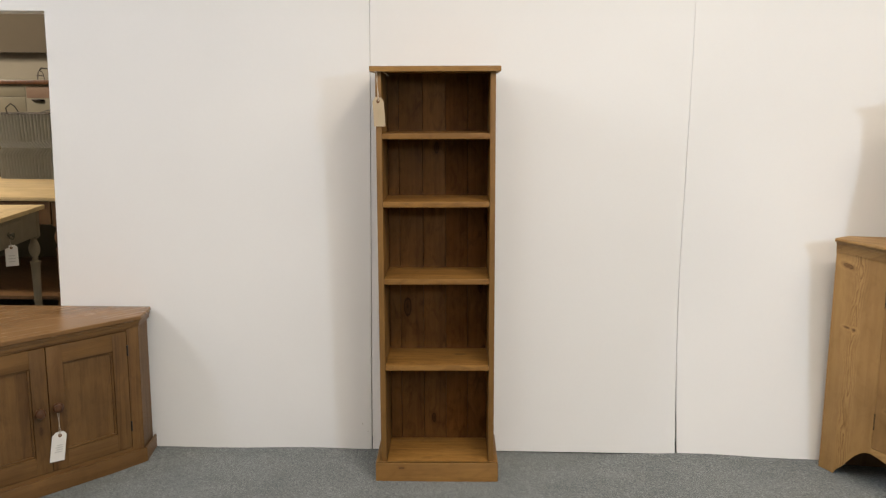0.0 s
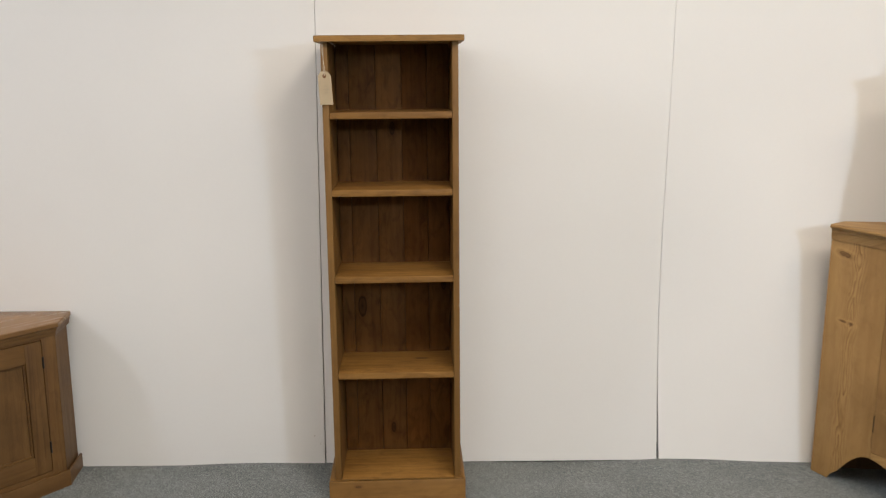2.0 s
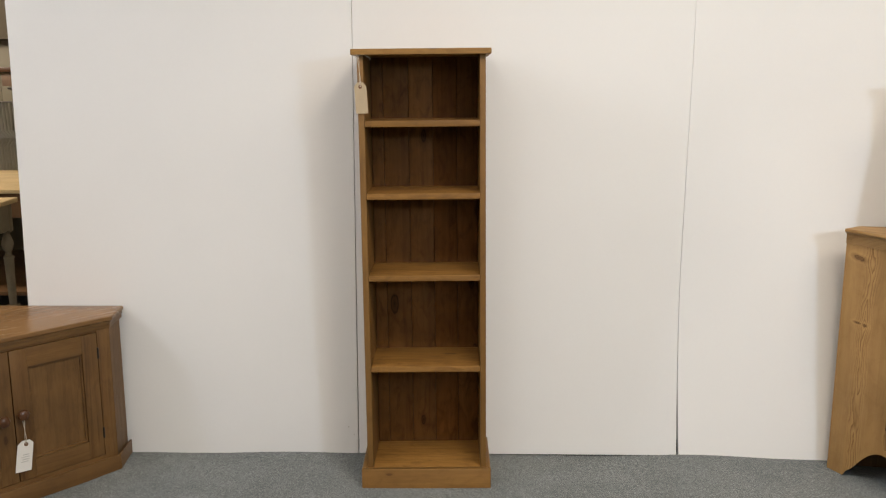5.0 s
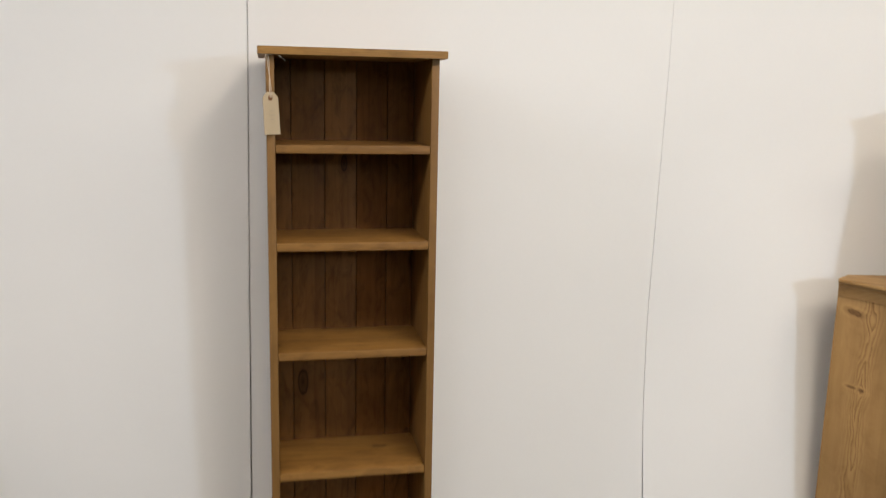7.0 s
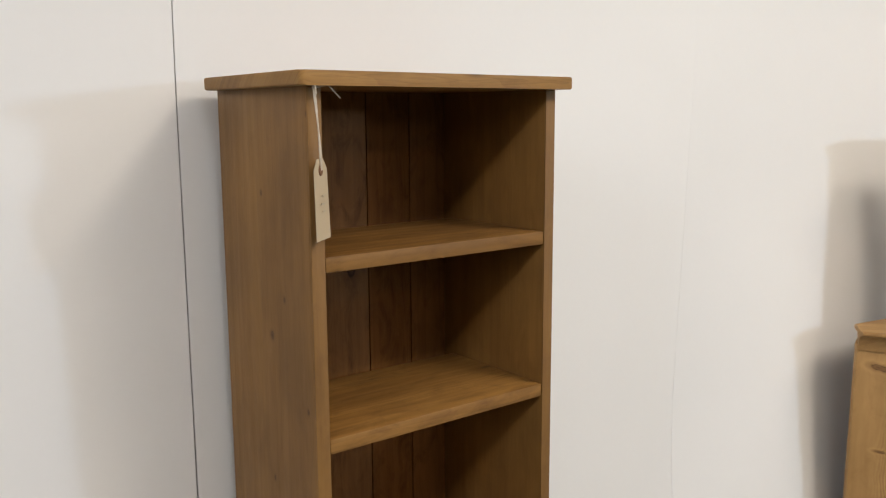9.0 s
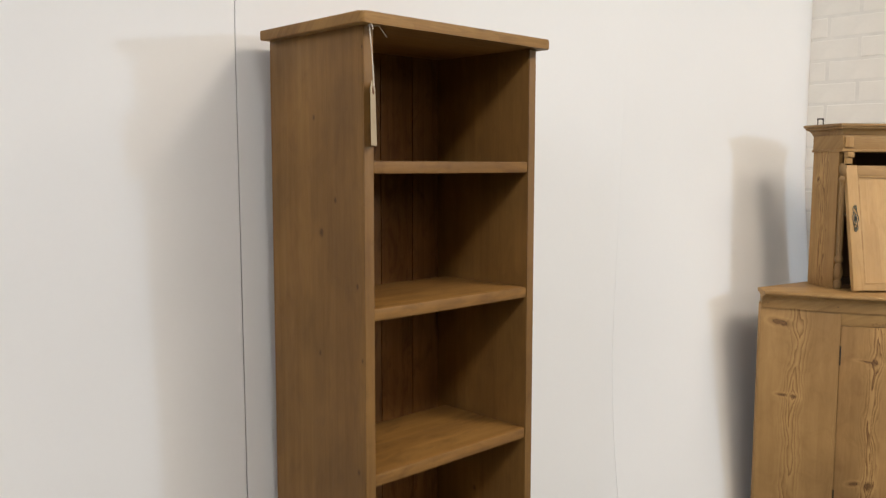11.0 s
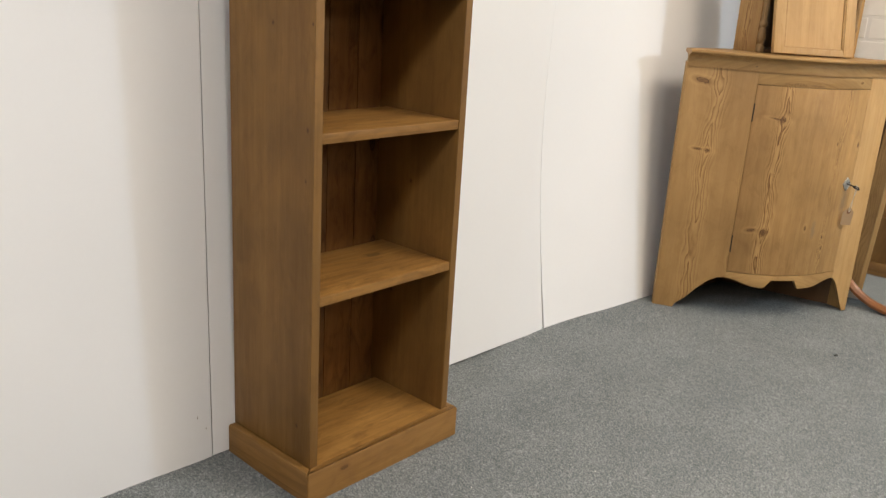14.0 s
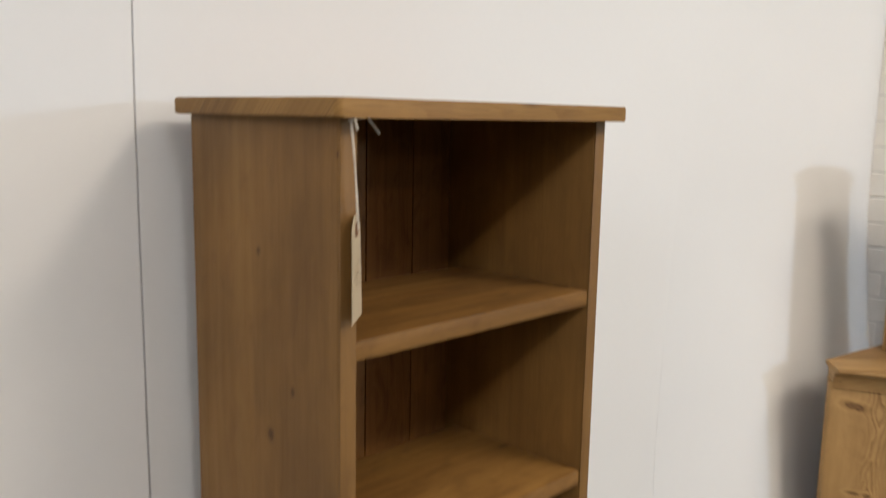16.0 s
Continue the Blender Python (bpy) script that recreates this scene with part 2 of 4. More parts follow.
def paint(name, colour, rough=0.6, mottle=0.08, scale=3.0, relief=0.1, fine=90.0):
    m, nodes, links, b = material(name, rough)
    tc = nodes.new("ShaderNodeTexCoord")
    n1 = noise_tex(nodes, links, tc.outputs["Object"], scale, 3.0)
    n2 = noise_tex(nodes, links, tc.outputs["Object"], fine, 3.0)
    r = ramp(nodes, [(0.3, tuple(c * (1 - mottle) for c in colour)), (0.7, colour)])
    links.new(maths(nodes, links, "MULTIPLY_ADD", n2, 0.2, maths(nodes, links, "MULTIPLY", n1, 0.8)), r.inputs[0])
    links.new(r.outputs[0], b.inputs["Base Color"])
    links.new(maths(nodes, links, "MULTIPLY_ADD", n1, 0.15, rough - 0.07), b.inputs["Roughness"])
    bump(nodes, links, b, n2, relief, 0.001)
    return m


def metal(name, colour, rough=0.4, shine=0.9):
    m = paint(name, colour, rough, 0.35, 40.0, 0.2)
    m.node_tree.nodes["Principled BSDF"].inputs["Metallic"].default_value = shine
    return m


def carpet_material():
    m, nodes, links, b = material("grey_carpet", 0.95)
    tc = nodes.new("ShaderNodeTexCoord")
    v = tc.outputs["Object"]
    big = noise_tex(nodes, links, v, 3.2, 5.0, 0.65)
    mid = noise_tex(nodes, links, v, 60.0, 4.0, 0.6)
    tuft = noise_tex(nodes, links, v, 230.0, 4.0, 0.85, 0.5)
    t = maths(nodes, links, "MULTIPLY_ADD", tuft, 0.75, maths(nodes, links, "MULTIPLY_ADD", mid, 0.10, maths(nodes, links, "MULTIPLY_ADD", big, 0.11, 0.075)))
    r = ramp(nodes, [(0.40, (0.050, 0.060, 0.064)), (0.55, (0.170, 0.186, 0.188)), (0.70, (0.44, 0.455, 0.452))])
    links.new(t, r.inputs[0])
    links.new(r.outputs[0], b.inputs["Base Color"])
    bump(nodes, links, b, tuft, 0.9, 0.003)
    b.inputs["Specular IOR Level"].default_value = 0.1
    return m


LIGHT, DARK = (0.285, 0.148, 0.039), (0.110, 0.048, 0.010)
PINE_Z = wood("waxed_pine_upright", (0.278, 0.144, 0.037), (0.114, 0.051, 0.012), "Z", knots=((-0.091, 1.161, 0.0045), (-0.131, 1.217, 0.003), (-0.188, 1.078, 0.0028), (-0.205, 1.46, 0.002), (-0.072, 1.355, 0.0026), (-0.083, 0.952, 0.003), (-0.188, 0.766, 0.003), (-0.184, 0.669, 0.0024), (-0.163, 0.148, 0.003), (-0.200, 0.957, 0.002), (0.33, 0.60, 0.003), (0.38, 0.32, 0.003)), random_knots=0.0, rings=0.15, figure=0.25, stain=0.30, contrast=0.8, blotch=0.8, plank=0.06, boards=(0.094, -0.20))
PINE_X = wood("waxed_pine_level", (0.330, 0.170, 0.043), (0.112, 0.047, 0.010), "X", random_knots=0.34, rings=0.6, figure=0.6, contrast=1.15, stain=0.6)
PINE_EDGE = wood("pine_edge_strip", (0.255, 0.135, 0.037), (0.112, 0.051, 0.013), "Z", random_knots=0.1, rings=0.3, figure=0.3, stain=0.35, contrast=0.8)
# plinth front, paler than the plinth sides
PINE_PLINTH = wood("paler_pine_plinth", (0.345, 0.182, 0.050), (0.150, 0.068, 0.017), "X", random_knots=0.15, rings=0.4, figure=0.4, stain=0.35, contrast=0.8)
PINE_TOP = wood("waxed_pine_top", (0.380, 0.205, 0.055), (0.150, 0.068, 0.016), "X", random_knots=0.2, rings=0.6, figure=0.6, stain=0.3)
PINE_Y = wood("waxed_pine_deep", LIGHT, DARK, "Y", random_knots=0.16)
# darker brown back boards; some of the case's inner shade is in the tone
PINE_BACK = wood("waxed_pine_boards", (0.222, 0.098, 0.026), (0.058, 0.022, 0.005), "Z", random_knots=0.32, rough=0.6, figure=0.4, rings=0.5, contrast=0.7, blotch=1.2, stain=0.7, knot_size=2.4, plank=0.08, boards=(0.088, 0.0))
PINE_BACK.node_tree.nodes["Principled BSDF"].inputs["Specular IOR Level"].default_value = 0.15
CAB_Z = wood("brown_pine_upright", (0.195, 0.104, 0.035), (0.076, 0.034, 0.010), "Z", random_knots=0.16, rings=0.6, contrast=1.1, blotch=1.0, stain=0.4)
CAB_X = wood("brown_pine_level", (0.190, 0.100, 0.034), (0.080, 0.037, 0.011), "X", rough=0.40, random_knots=0.05, rings=0.6, blotch=0.8)
CAB_TOP = wood("polished_brown_pine", (0.230, 0.127, 0.052), (0.140, 0.070, 0.025), "X", rough=0.24, random_knots=0.05, rings=0.5)
KNOB = wood("dark_waxed_turning", (0.105, 0.046, 0.020), (0.050, 0.020, 0.009), "Z", rough=0.28, random_knots=0.0, rings=0.3)
STRIP_L, STRIP_D = (0.475, 0.284, 0.107), (0.170, 0.080, 0.024)
STRIP_Z = wood("stripped_pine_upright", STRIP_L, STRIP_D, "Z", random_knots=0.20, rings=0.25, figure=0.9, contrast=0.85, heart=7000.0, boards=(0.10, 0.03))
STRIP_X = wood("stripped_pine_level", (0.430, 0.262, 0.100), (0.220, 0.113, 0.035), "X", random_knots=0.10, figure=0.5)
STRIP_BOW = wood("stripped_pine_stile", STRIP_L, STRIP_D, "Z", knots=((0.033, 0.805, 0.013, 0.58, -28), (0.040, 0.576, 0.006, 0.6, -10), (0.055, 0.574, 0.004), (0.075, 0.06, 0.004)), random_knots=0.0, rings=0.10, figure=0.3, contrast=0.7, plank=0.05, hearts=((0.052, 0.0060, 0.95), (0.118, 0.005, 0.5)), boards=(0.085, 0.046))
STRIP_DOOR = wood("stripped_pine_door", (0.478, 0.282, 0.105), (0.160, 0.073, 0.021), "Z", knots=((0.178, 0.700, 0.0075), (0.178, 0.316, 0.008), (0.147, 0.320, 0.009, 0.55, 14), (0.170, 0.700, 0.016, 0.18, -12), (0.573, 0.62, 0.006), (0.330, 0.336, 0.005), (0.424, 0.626, 0.004), (0.447, 0.26, 0.005), (0.44, 0.30, 0.004)), random_knots=0.0, rings=0.10, figure=0.3, contrast=0.8, blotch=0.9, stain=0.3, plank=0.16, hearts=((0.176, 0.0076, 1.5), (0.443, 0.0076, 1.4)), stains=((0.545, 0.425, 0.030, 0.065), (0.375, 0.33, 0.016, 0.04)), boards=(0.1375, 0.165))
STRIP_SIDE = wood("flamed_pine_side", STRIP_L, STRIP_D, "Z", knots=((0.088, 0.345, 0.004, 1.8, 10),), random_knots=0.0, rings=0.1, figure=0.2, contrast=0.7, plank=0.03, hearts=((0.066, 0.010, 1.1),), boards=(0.2, 0.0))
CORNICE = wood("darker_pine_cornice", (0.330, 0.200, 0.078), (0.170, 0.088, 0.029), "X", random_knots=0.05, figure=0.4)
STRIP_PALE = wood("pale_pine_door", (0.480, 0.305, 0.128), (0.335, 0.182, 0.062), "Z", random_knots=0.05, rings=0.7)
TABLE_X = wood("scrubbed_pine_top", (0.70, 0.565, 0.34), (0.50, 0.36, 0.18), "X", random_knots=0.15)
# darker waxed pine, with shade beside the door put into its tone
TURNED = wood("shaded_pine_turning", (0.33, 0.205, 0.085), (0.17, 0.095, 0.035), "Z", random_knots=0.0)
# dark brown pine; inside the cupboards its tone also stands for shade
DARK_IN = wood("dark_pine_and_shade", (0.16, 0.085, 0.035), (0.08, 0.04, 0.016), "Z", random_knots=0.0)
FRAME_WOOD = wood("red_brown_frame", (0.26, 0.105, 0.035), (0.14, 0.05, 0.016), "Z", random_knots=0.0, rough=0.3)
BOARD = paint("white_board_paint", (0.80, 0.795, 0.786), 0.62, 0.035, 1.6, 0.05)
BRICK = paint("white_brick_paint", (0.87, 0.845, 0.79), 0.5, 0.05, 14.0, 0.6, 60.0)
MORTAR = paint("painted_mortar", (0.84, 0.82, 0.77), 0.7, 0.1, 20.0, 0.6)
PLASTER = paint("plain_plaster", (0.55, 0.53, 0.50), 0.8, 0.06, 2.0)
CEILING = paint("ceiling_paint", (0.72, 0.71, 0.69), 0.8, 0.04, 2.0)
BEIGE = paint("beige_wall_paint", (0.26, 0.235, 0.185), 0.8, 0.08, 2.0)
BROWN = paint("brown_beam_paint", (0.098, 0.080, 0.055), 0.8, 0.12, 3.0)
SAGE = paint("grey_green_paint", (0.160, 0.142, 0.098), 0.55, 0.15, 6.0)
PINKISH = paint("pink_brown_paint", (0.150, 0.092, 0.058), 0.6, 0.2, 8.0)
GREY = paint("worn_grey_paint", (0.26, 0.225, 0.165), 0.55, 0.3, 12.0)
CARPET = carpet_material()
ZINC = metal("dull_zinc", (0.72, 0.73, 0.70), 0.28, 0.75)
FLUTED = paint("fluted_sheet_metal", (0.52, 0.52, 0.49), 0.36, 0.12, 5.0, 0.0)
FLUTED.node_tree.nodes["Principled BSDF"].inputs["Metallic"].default_value = 0.35
IRON = metal("dark_iron", (0.045, 0.040, 0.036), 0.5, 0.6)
BRASS = metal("aged_brass", (0.17, 0.16, 0.12), 0.55, 0.6)
CARD = paint("manila_card", (0.50, 0.40, 0.27), 0.8, 0.06, 30.0)
WHITE_CARD = paint("white_card", (0.80, 0.78, 0.74), 0.8, 0.05, 30.0)
STRING = paint("cotton_string", (0.62, 0.54, 0.44), 0.9, 0.2, 200.0)
# buff card toned down for the shade it hangs in
BUFF = paint("shaded_buff_card", (0.36, 0.235, 0.130), 0.8, 0.08, 30.0)
PENCIL = paint("pencil_mark", (0.465, 0.380, 0.270), 0.9)
PALE_INK = paint("faint_ink", (0.60, 0.585, 0.55), 0.9)
EYELET = paint("brown_card_ring", (0.20, 0.10, 0.05), 0.8)
TORN = paint("torn_grain", (0.27, 0.150, 0.058), 0.8, 0.35, 300.0)
SCUFF = paint("grey_scuff", (0.58, 0.54, 0.49), 0.8, 0.3, 300.0)
BLACK = paint("black_gap", (0.015, 0.012, 0.01), 0.9)
mirror_m, _n, _l, mirror_b = material("mirror_glass", 0.03, 1.0)
mirror_b.inputs["Base Color"].default_value = (0.86, 0.87, 0.86, 1)


# ---- mesh tools ----
def finish(bm, smooth=35):
    bmesh.ops.recalc_face_normals(bm, faces=bm.faces)
    for f in bm.faces:
        f.smooth = True
    for e in bm.edges:
        e.smooth = len(e.link_faces) == 2 and e.calc_face_angle(0) < radians(smooth)
    return bm


def part(name, bm, mat, parent=None, label="", at=None):
    finish(bm)
    me = bpy.data.meshes.new(name)
    bm.to_mesh(me)
    bm.free()
    me.materials.append(mat)
    ob = new(name, me)
    if parent is not None:
        ob.parent = parent
    if at is not None:
        ob.matrix_basis = at
    if label:
        ob["label"] = label
    return ob


def box(x0, x1, y0, y1, z0, z1, bevel=0.0015, bm=None, seg=2):
    b = bmesh.new()
    bmesh.ops.create_cube(b, size=1)
    for v in b.verts:
        v.co = Vector(((x0 + x1) / 2 + v.co.x * (x1 - x0), (y0 + y1) / 2 + v.co.y * (y1 - y0), (z0 + z1) / 2 + v.co.z * (z1 - z0)))
    if bevel > 0:
        bmesh.ops.bevel(b, geom=list(b.edges), offset=bevel, segments=seg, profile=0.6, affect="EDGES")
    return join(bm, b)


def join(bm, other):
    if bm is None:
        return other
    me = bpy.data.meshes.new("scratch")
    other.to_mesh(me)
    other.free()
    bm.from_mesh(me)
    bpy.data.meshes.remove(me)
    return bm


def prism(poly, z0, z1, bevel=0.0, bm=None, seg=2, top_only=False):
    b = bmesh.new()
    low = [b.verts.new((x, y, z0)) for x, y in poly]
    high = [b.verts.new((x, y, z1)) for x, y in poly]
    n = len(poly)
    b.faces.new(low[::-1])
    top = b.faces.new(high)
    for i in range(n):
        b.faces.new((low[i], low[(i + 1) % n], high[(i + 1) % n], high[i]))
    if bevel > 0:
        edges = list(top.edges) if top_only else [e for e in b.edges if abs(e.verts[0].co.z - e.verts[1].co.z) < 1e-6]
        bmesh.ops.bevel(b, geom=edges, offset=bevel, segments=seg, profile=0.6, affect="EDGES")
    return join(bm, b)


def lathe(profile, n=20, at=(0, 0, 0), axis="Z", bm=None):
    b = bmesh.new()
    rings = []
    for r, h in profile:
        ring = []
        for k in range(n):
            a = 2 * math.pi * k / n
            p = (r * math.cos(a), r * math.sin(a), h)
            if axis == "Y":
                p = (p[0], -p[2], p[1])
            ring.append(b.verts.new((p[0] + at[0], p[1] + at[1], p[2] + at[2])))
        rings.append(ring)
    for a, c in zip(rings, rings[1:]):
        for k in range(n):
            b.faces.new((a[k], a[(k + 1) % n], c[(k + 1) % n], c[k]))
    b.faces.new(rings[0][::-1])
    b.faces.new(rings[-1])
    return join(bm, b)


def tube(points, r, n=8, bm=None):
    b = bmesh.new()
    rings = []
    pts = [Vector(p) for p in points]
    for i, p in enumerate(pts):
        d = (pts[min(i + 1, len(pts) - 1)] - pts[max(i - 1, 0)]).normalized()
        side = d.orthogonal().normalized()
        if rings:
            side = (last - d * last.dot(d)).normalized()
        last = side
        up = d.cross(side)
        rings.append([b.verts.new(p + r * (math.cos(2 * math.pi * k / n) * side + math.sin(2 * math.pi * k / n) * up)) for k in range(n)])
    for a, c in zip(rings, rings[1:]):
        for k in range(n):
            b.faces.new((a[k], a[(k + 1) % n], c[(k + 1) % n], c[k]))
    b.faces.new(rings[0][::-1])
    b.faces.new(rings[-1])
    return join(bm, b)


def cornice(outline, profile):
    """A moulding: the outline grown by each profile step's overhang, at its height."""
    b = bmesh.new()
    rings = [[b.verts.new((x, y, z)) for x, y in outline(d)] for d, z in profile]
    n = len(rings[0])
    for lo, hi in zip(rings, rings[1:]):
        for k in range(n):
            b.faces.new((lo[k], lo[(k + 1) % n], hi[(k + 1) % n], hi[k]))
    b.faces.new(rings[0][::-1])
    b.faces.new(rings[-1])
    return b


def smooth(a, c, s):
    k = max(0.0, min(1.0, (s - a) / (c - a)))
    return k * k * (3 - 2 * k)


def offset_poly(poly, d):
    """A polygon grown outwards by d (counter-clockwise corners)."""
    out, n = [], len(poly)
    for i in range(n):
        p, q, r = Vector(poly[i - 1]), Vector(poly[i]), Vector(poly[(i + 1) % n])
        a, c = (q - p).normalized(), (r - q).normalized()
        na, nc = Vector((a.y, -a.x)), Vector((c.y, -c.x))
        k = (na + nc)
        k = k / max(0.2, (1 + na.dot(nc)))
        out.append((q.x + k.x * d, q.y + k.y * d))
    return out


def thing(name, m, label, category, group=""):
    ob = new(name)
    ob.empty_display_size = 0.1
    ob.matrix_basis = m
    return tagged(ob, label, category, group)


# ---- the room ----
def build_floor():
    b = bmesh.new()
    xs = [-7.0, -5.0, -3.0, -2.0] + [-1.6 + 0.04 * i for i in range(100)] + [2.6, 4.0, 8.5]
    ys = [-7.0, -4.0, -1.0, 1.0, 2.0] + [2.5 + 0.04 * i for i in range(36)] + [4.4, 6.0, 7.2]
    grid = []
    for y in ys:
        row = []
        for x in xs:
            k = max(0.0, min(1.0, (y - 3.42) / 0.2)) if y < 4.2 else 0.0
            row.append(b.verts.new((x, y, -0.001 + k * 0.012 * (noise.noise((x * 2.3, y * 3.0, 1.7)) + 0.2))))
        grid.append(row)
    for r0, r1 in zip(grid, grid[1:]):
        for i in range(len(xs) - 1):
            b.faces.new((r0[i], r0[i + 1], r1[i + 1], r1[i]))
    ob = part("floor", b, CARPET)
    tagged(ob, "mottled grey needle-felt carpet, slightly rucked at the wall", "carpet", kind="structure")
    slab = part("floor_slab", box(-7.2, 8.7, -7.2, 7.4, -0.25, -0.03, 0), PLASTER)
    tagged(slab, "concrete slab below the carpet", "floor", kind="structure")


def plain(name, lims, mat, label, cat):
    return tagged(part(name, box(*lims, 0), mat), label, cat, kind="structure")


def build_shell():
    # ceiling and outer walls out of view, added to enclose and bounce light
    plain("ceiling", (-7.2, 8.7, -7.2, 7.4, 3.05, 3.2), CEILING, "unseen off-white ceiling added to enclose the shop", "ceiling")
    plain("wall_south", (-7.2, 8.7, -7.2, -7.0, 0, 3.05), PLASTER, "unseen wall added behind the walk", "wall")
    plain("wall_west", (-7.2, -7.0, -7.0, 7.2, 0, 3.05), PLASTER, "unseen side wall added to enclose the shop", "wall")
    plain("wall_far_east", (8.5, 8.7, -7.0, 7.2, 0, 3.05), PLASTER, "unseen side wall added to enclose the shop", "wall")
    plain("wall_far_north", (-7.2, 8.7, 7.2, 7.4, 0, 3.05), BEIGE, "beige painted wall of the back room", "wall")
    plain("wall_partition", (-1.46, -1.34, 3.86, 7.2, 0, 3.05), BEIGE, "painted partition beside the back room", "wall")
    plain("beam", (-7.0, -1.46, 7.08, 7.2, 1.75, 3.05), BROWN, "brown painted bulkhead under the ceiling", "beam")
    wall = plain("wall_north", (-1.48, 2.45, 3.82, 3.92, 0, 3.05), PLASTER, "wall lined with tall white painted boards", "wall")
    lintel = plain("wall_lintel", (-7.0, -1.498, 3.738, 3.86, 1.725, 3.05), BOARD, "white panel over the opening to the back room", "wall")

    def bowed(z):
        # the free edge of the board has bowed back behind its foot
        return 3.6695 + 0.083 * math.sin(math.pi / 2 * min(1.0, z / 0.8)) - 0.024 * max(0.0, min(z, 1.5) - 0.8)

    def panel(corners, y0, y1, lean0, lean1, thick=0.018, right=None):
        # corners: x at bottom left, bottom right, top right, top left
        b = bmesh.new()
        xl, xr, tr, tl = corners
        n = 28
        f, k = [], []
        for i in range(n + 1):
            s = i / n
            a, c = xl + (tl - xl) * s, xr + (tr - xr) * s
            z = 0.003 + 2.437 * s
            k0, k1 = y0 + lean0 * min(1.0, z / 1.5), right(z) if right else y1 + lean1 * min(1.0, z / 1.5)
            f.append((b.verts.new((a, k0, z)), b.verts.new((c, k1, z))))
            k.append((b.verts.new((a, k0 + thick, z)), b.verts.new((c, k1 + thick, z))))
        for i in range(n):
            b.faces.new((f[i][0], f[i][1], f[i + 1][1], f[i + 1][0]))
            b.faces.new((k[i][1], k[i][0], k[i + 1][0], k[i + 1][1]))
            b.faces.new((k[i][0], f[i][0], f[i + 1][0], k[i + 1][0]))
            b.faces.new((f[i][1], k[i][1], k[i + 1][1], f[i + 1][1]))
        b.faces.new((k[0][0], k[0][1], f[0][1], f[0][0]))
        b.faces.new((f[n][0], f[n][1], k[n][1], k[n][0]))
        return part("panel", b, BOARD, wall)

    panel((-1.506, -0.2702, -0.2680, -1.500), 3.684, 3.6845, 0.045, 0.0425)
    panel((-0.2662, 0.9520, 0.9580, -0.2672), 3.687, 0, 0.040, 0, right=bowed)
    build_scuffs(wall)
    b = bmesh.new()
    front, rear = [], []
    for i in range(29):
        z = 0.003 + 2.437 * i / 28
        x0 = 0.9543 + 0.0044 * z / 2.44 + 0.007 * max(0.0, 1 - z / 0.36) ** 1.5
        rows = ([], [])
        for j in range(19):
            x = x0 + (2.203 - x0) * j / 18
            top = 3.728 + 0.030 * smooth(0.95, 1.60, x)
            foot = 3.672 - 0.092 * (min(x, 1.75) - 0.95)
            k = max(0.0, 1 - z / 1.3) ** 1.3
            edge = bowed(z) + 0.0008 - 3.728 - (3.672 - 3.728) * k
            y = top + (foot - top) * k + edge * (1 - smooth(0.96, 1.40, x))
            rows[0].append(b.verts.new((x, y, z)))
            rows[1].append(b.verts.new((x, y + 0.018, z)))
        front.append(rows[0])
        rear.append(rows[1])
    for i in range(28):
        for j in range(18):
            b.faces.new((front[i][j], front[i][j + 1], front[i + 1][j + 1], front[i + 1][j]))
            b.faces.new((rear[i][j + 1], rear[i][j], rear[i + 1][j], rear[i + 1][j + 1]))
        b.faces.new((rear[i][0], front[i][0], front[i + 1][0], rear[i + 1][0]))
        b.faces.new((front[i][18], rear[i][18], rear[i + 1][18], front[i + 1][18]))
    part("panel", b, BOARD, wall)


def build_scuffs(wall):
    for x, y, z, w, h in ((-0.305, 3.6856, 0.110, 0.0016, 0.004), (-0.284, 3.6850, 0.078, 0.0012, 0.003)):
        part("scuff", lathe([(0.0005, -0.0003), (1.0, 0.0), (0.6, 0.0006), (0.0005, 0.0008)], 10, (0, 0, 0), "Y"), SCUFF, wall, at=pose(x, y - 0.0006, z) @ Matrix.Diagonal((w, 1, h, 1)))


def build_brick_wall():
    wall = plain("wall_east", (2.205, 2.42, 3.08, 3.80, 0, 3.05), MORTAR, "white painted brick pier at the corner", "wall")
    return wall


def lay_bricks(wall):
    meshes = []
    for w in (0.215, 0.1025):
        me = bpy.data.meshes.new("brick")
        b = box(-0.006, 0.006, -w / 2, w / 2, -0.0365, 0.0365, 0.003, seg=1)
        finish(b)
        b.to_mesh(me)
        b.free()
        me.materials.append(BRICK)
        meshes.append((w, me))
    rng = random.Random(4)
    z, row = 0.04, 0
    while z < 3.0:
        y = 3.80 - (0.0 if row % 2 else 0.1125)
        if row % 2 == 0:
            pieces = [(3.80 - 0.0513, 1)]
        else:
            pieces = []
        while y > 3.12:
            pieces.append((y - 0.1075, 0))
            y -= 0.225
        for yc, k in pieces:
            ob = new("brick", meshes[k][1])
            ob.parent = wall
            ob.location = (2.2096 + rng.uniform(-0.0008, 0.0008), yc, z)
            ob.rotation_euler = (rng.uniform(-0.006, 0.006), 0, 0)
        z += 0.0805
        row += 1


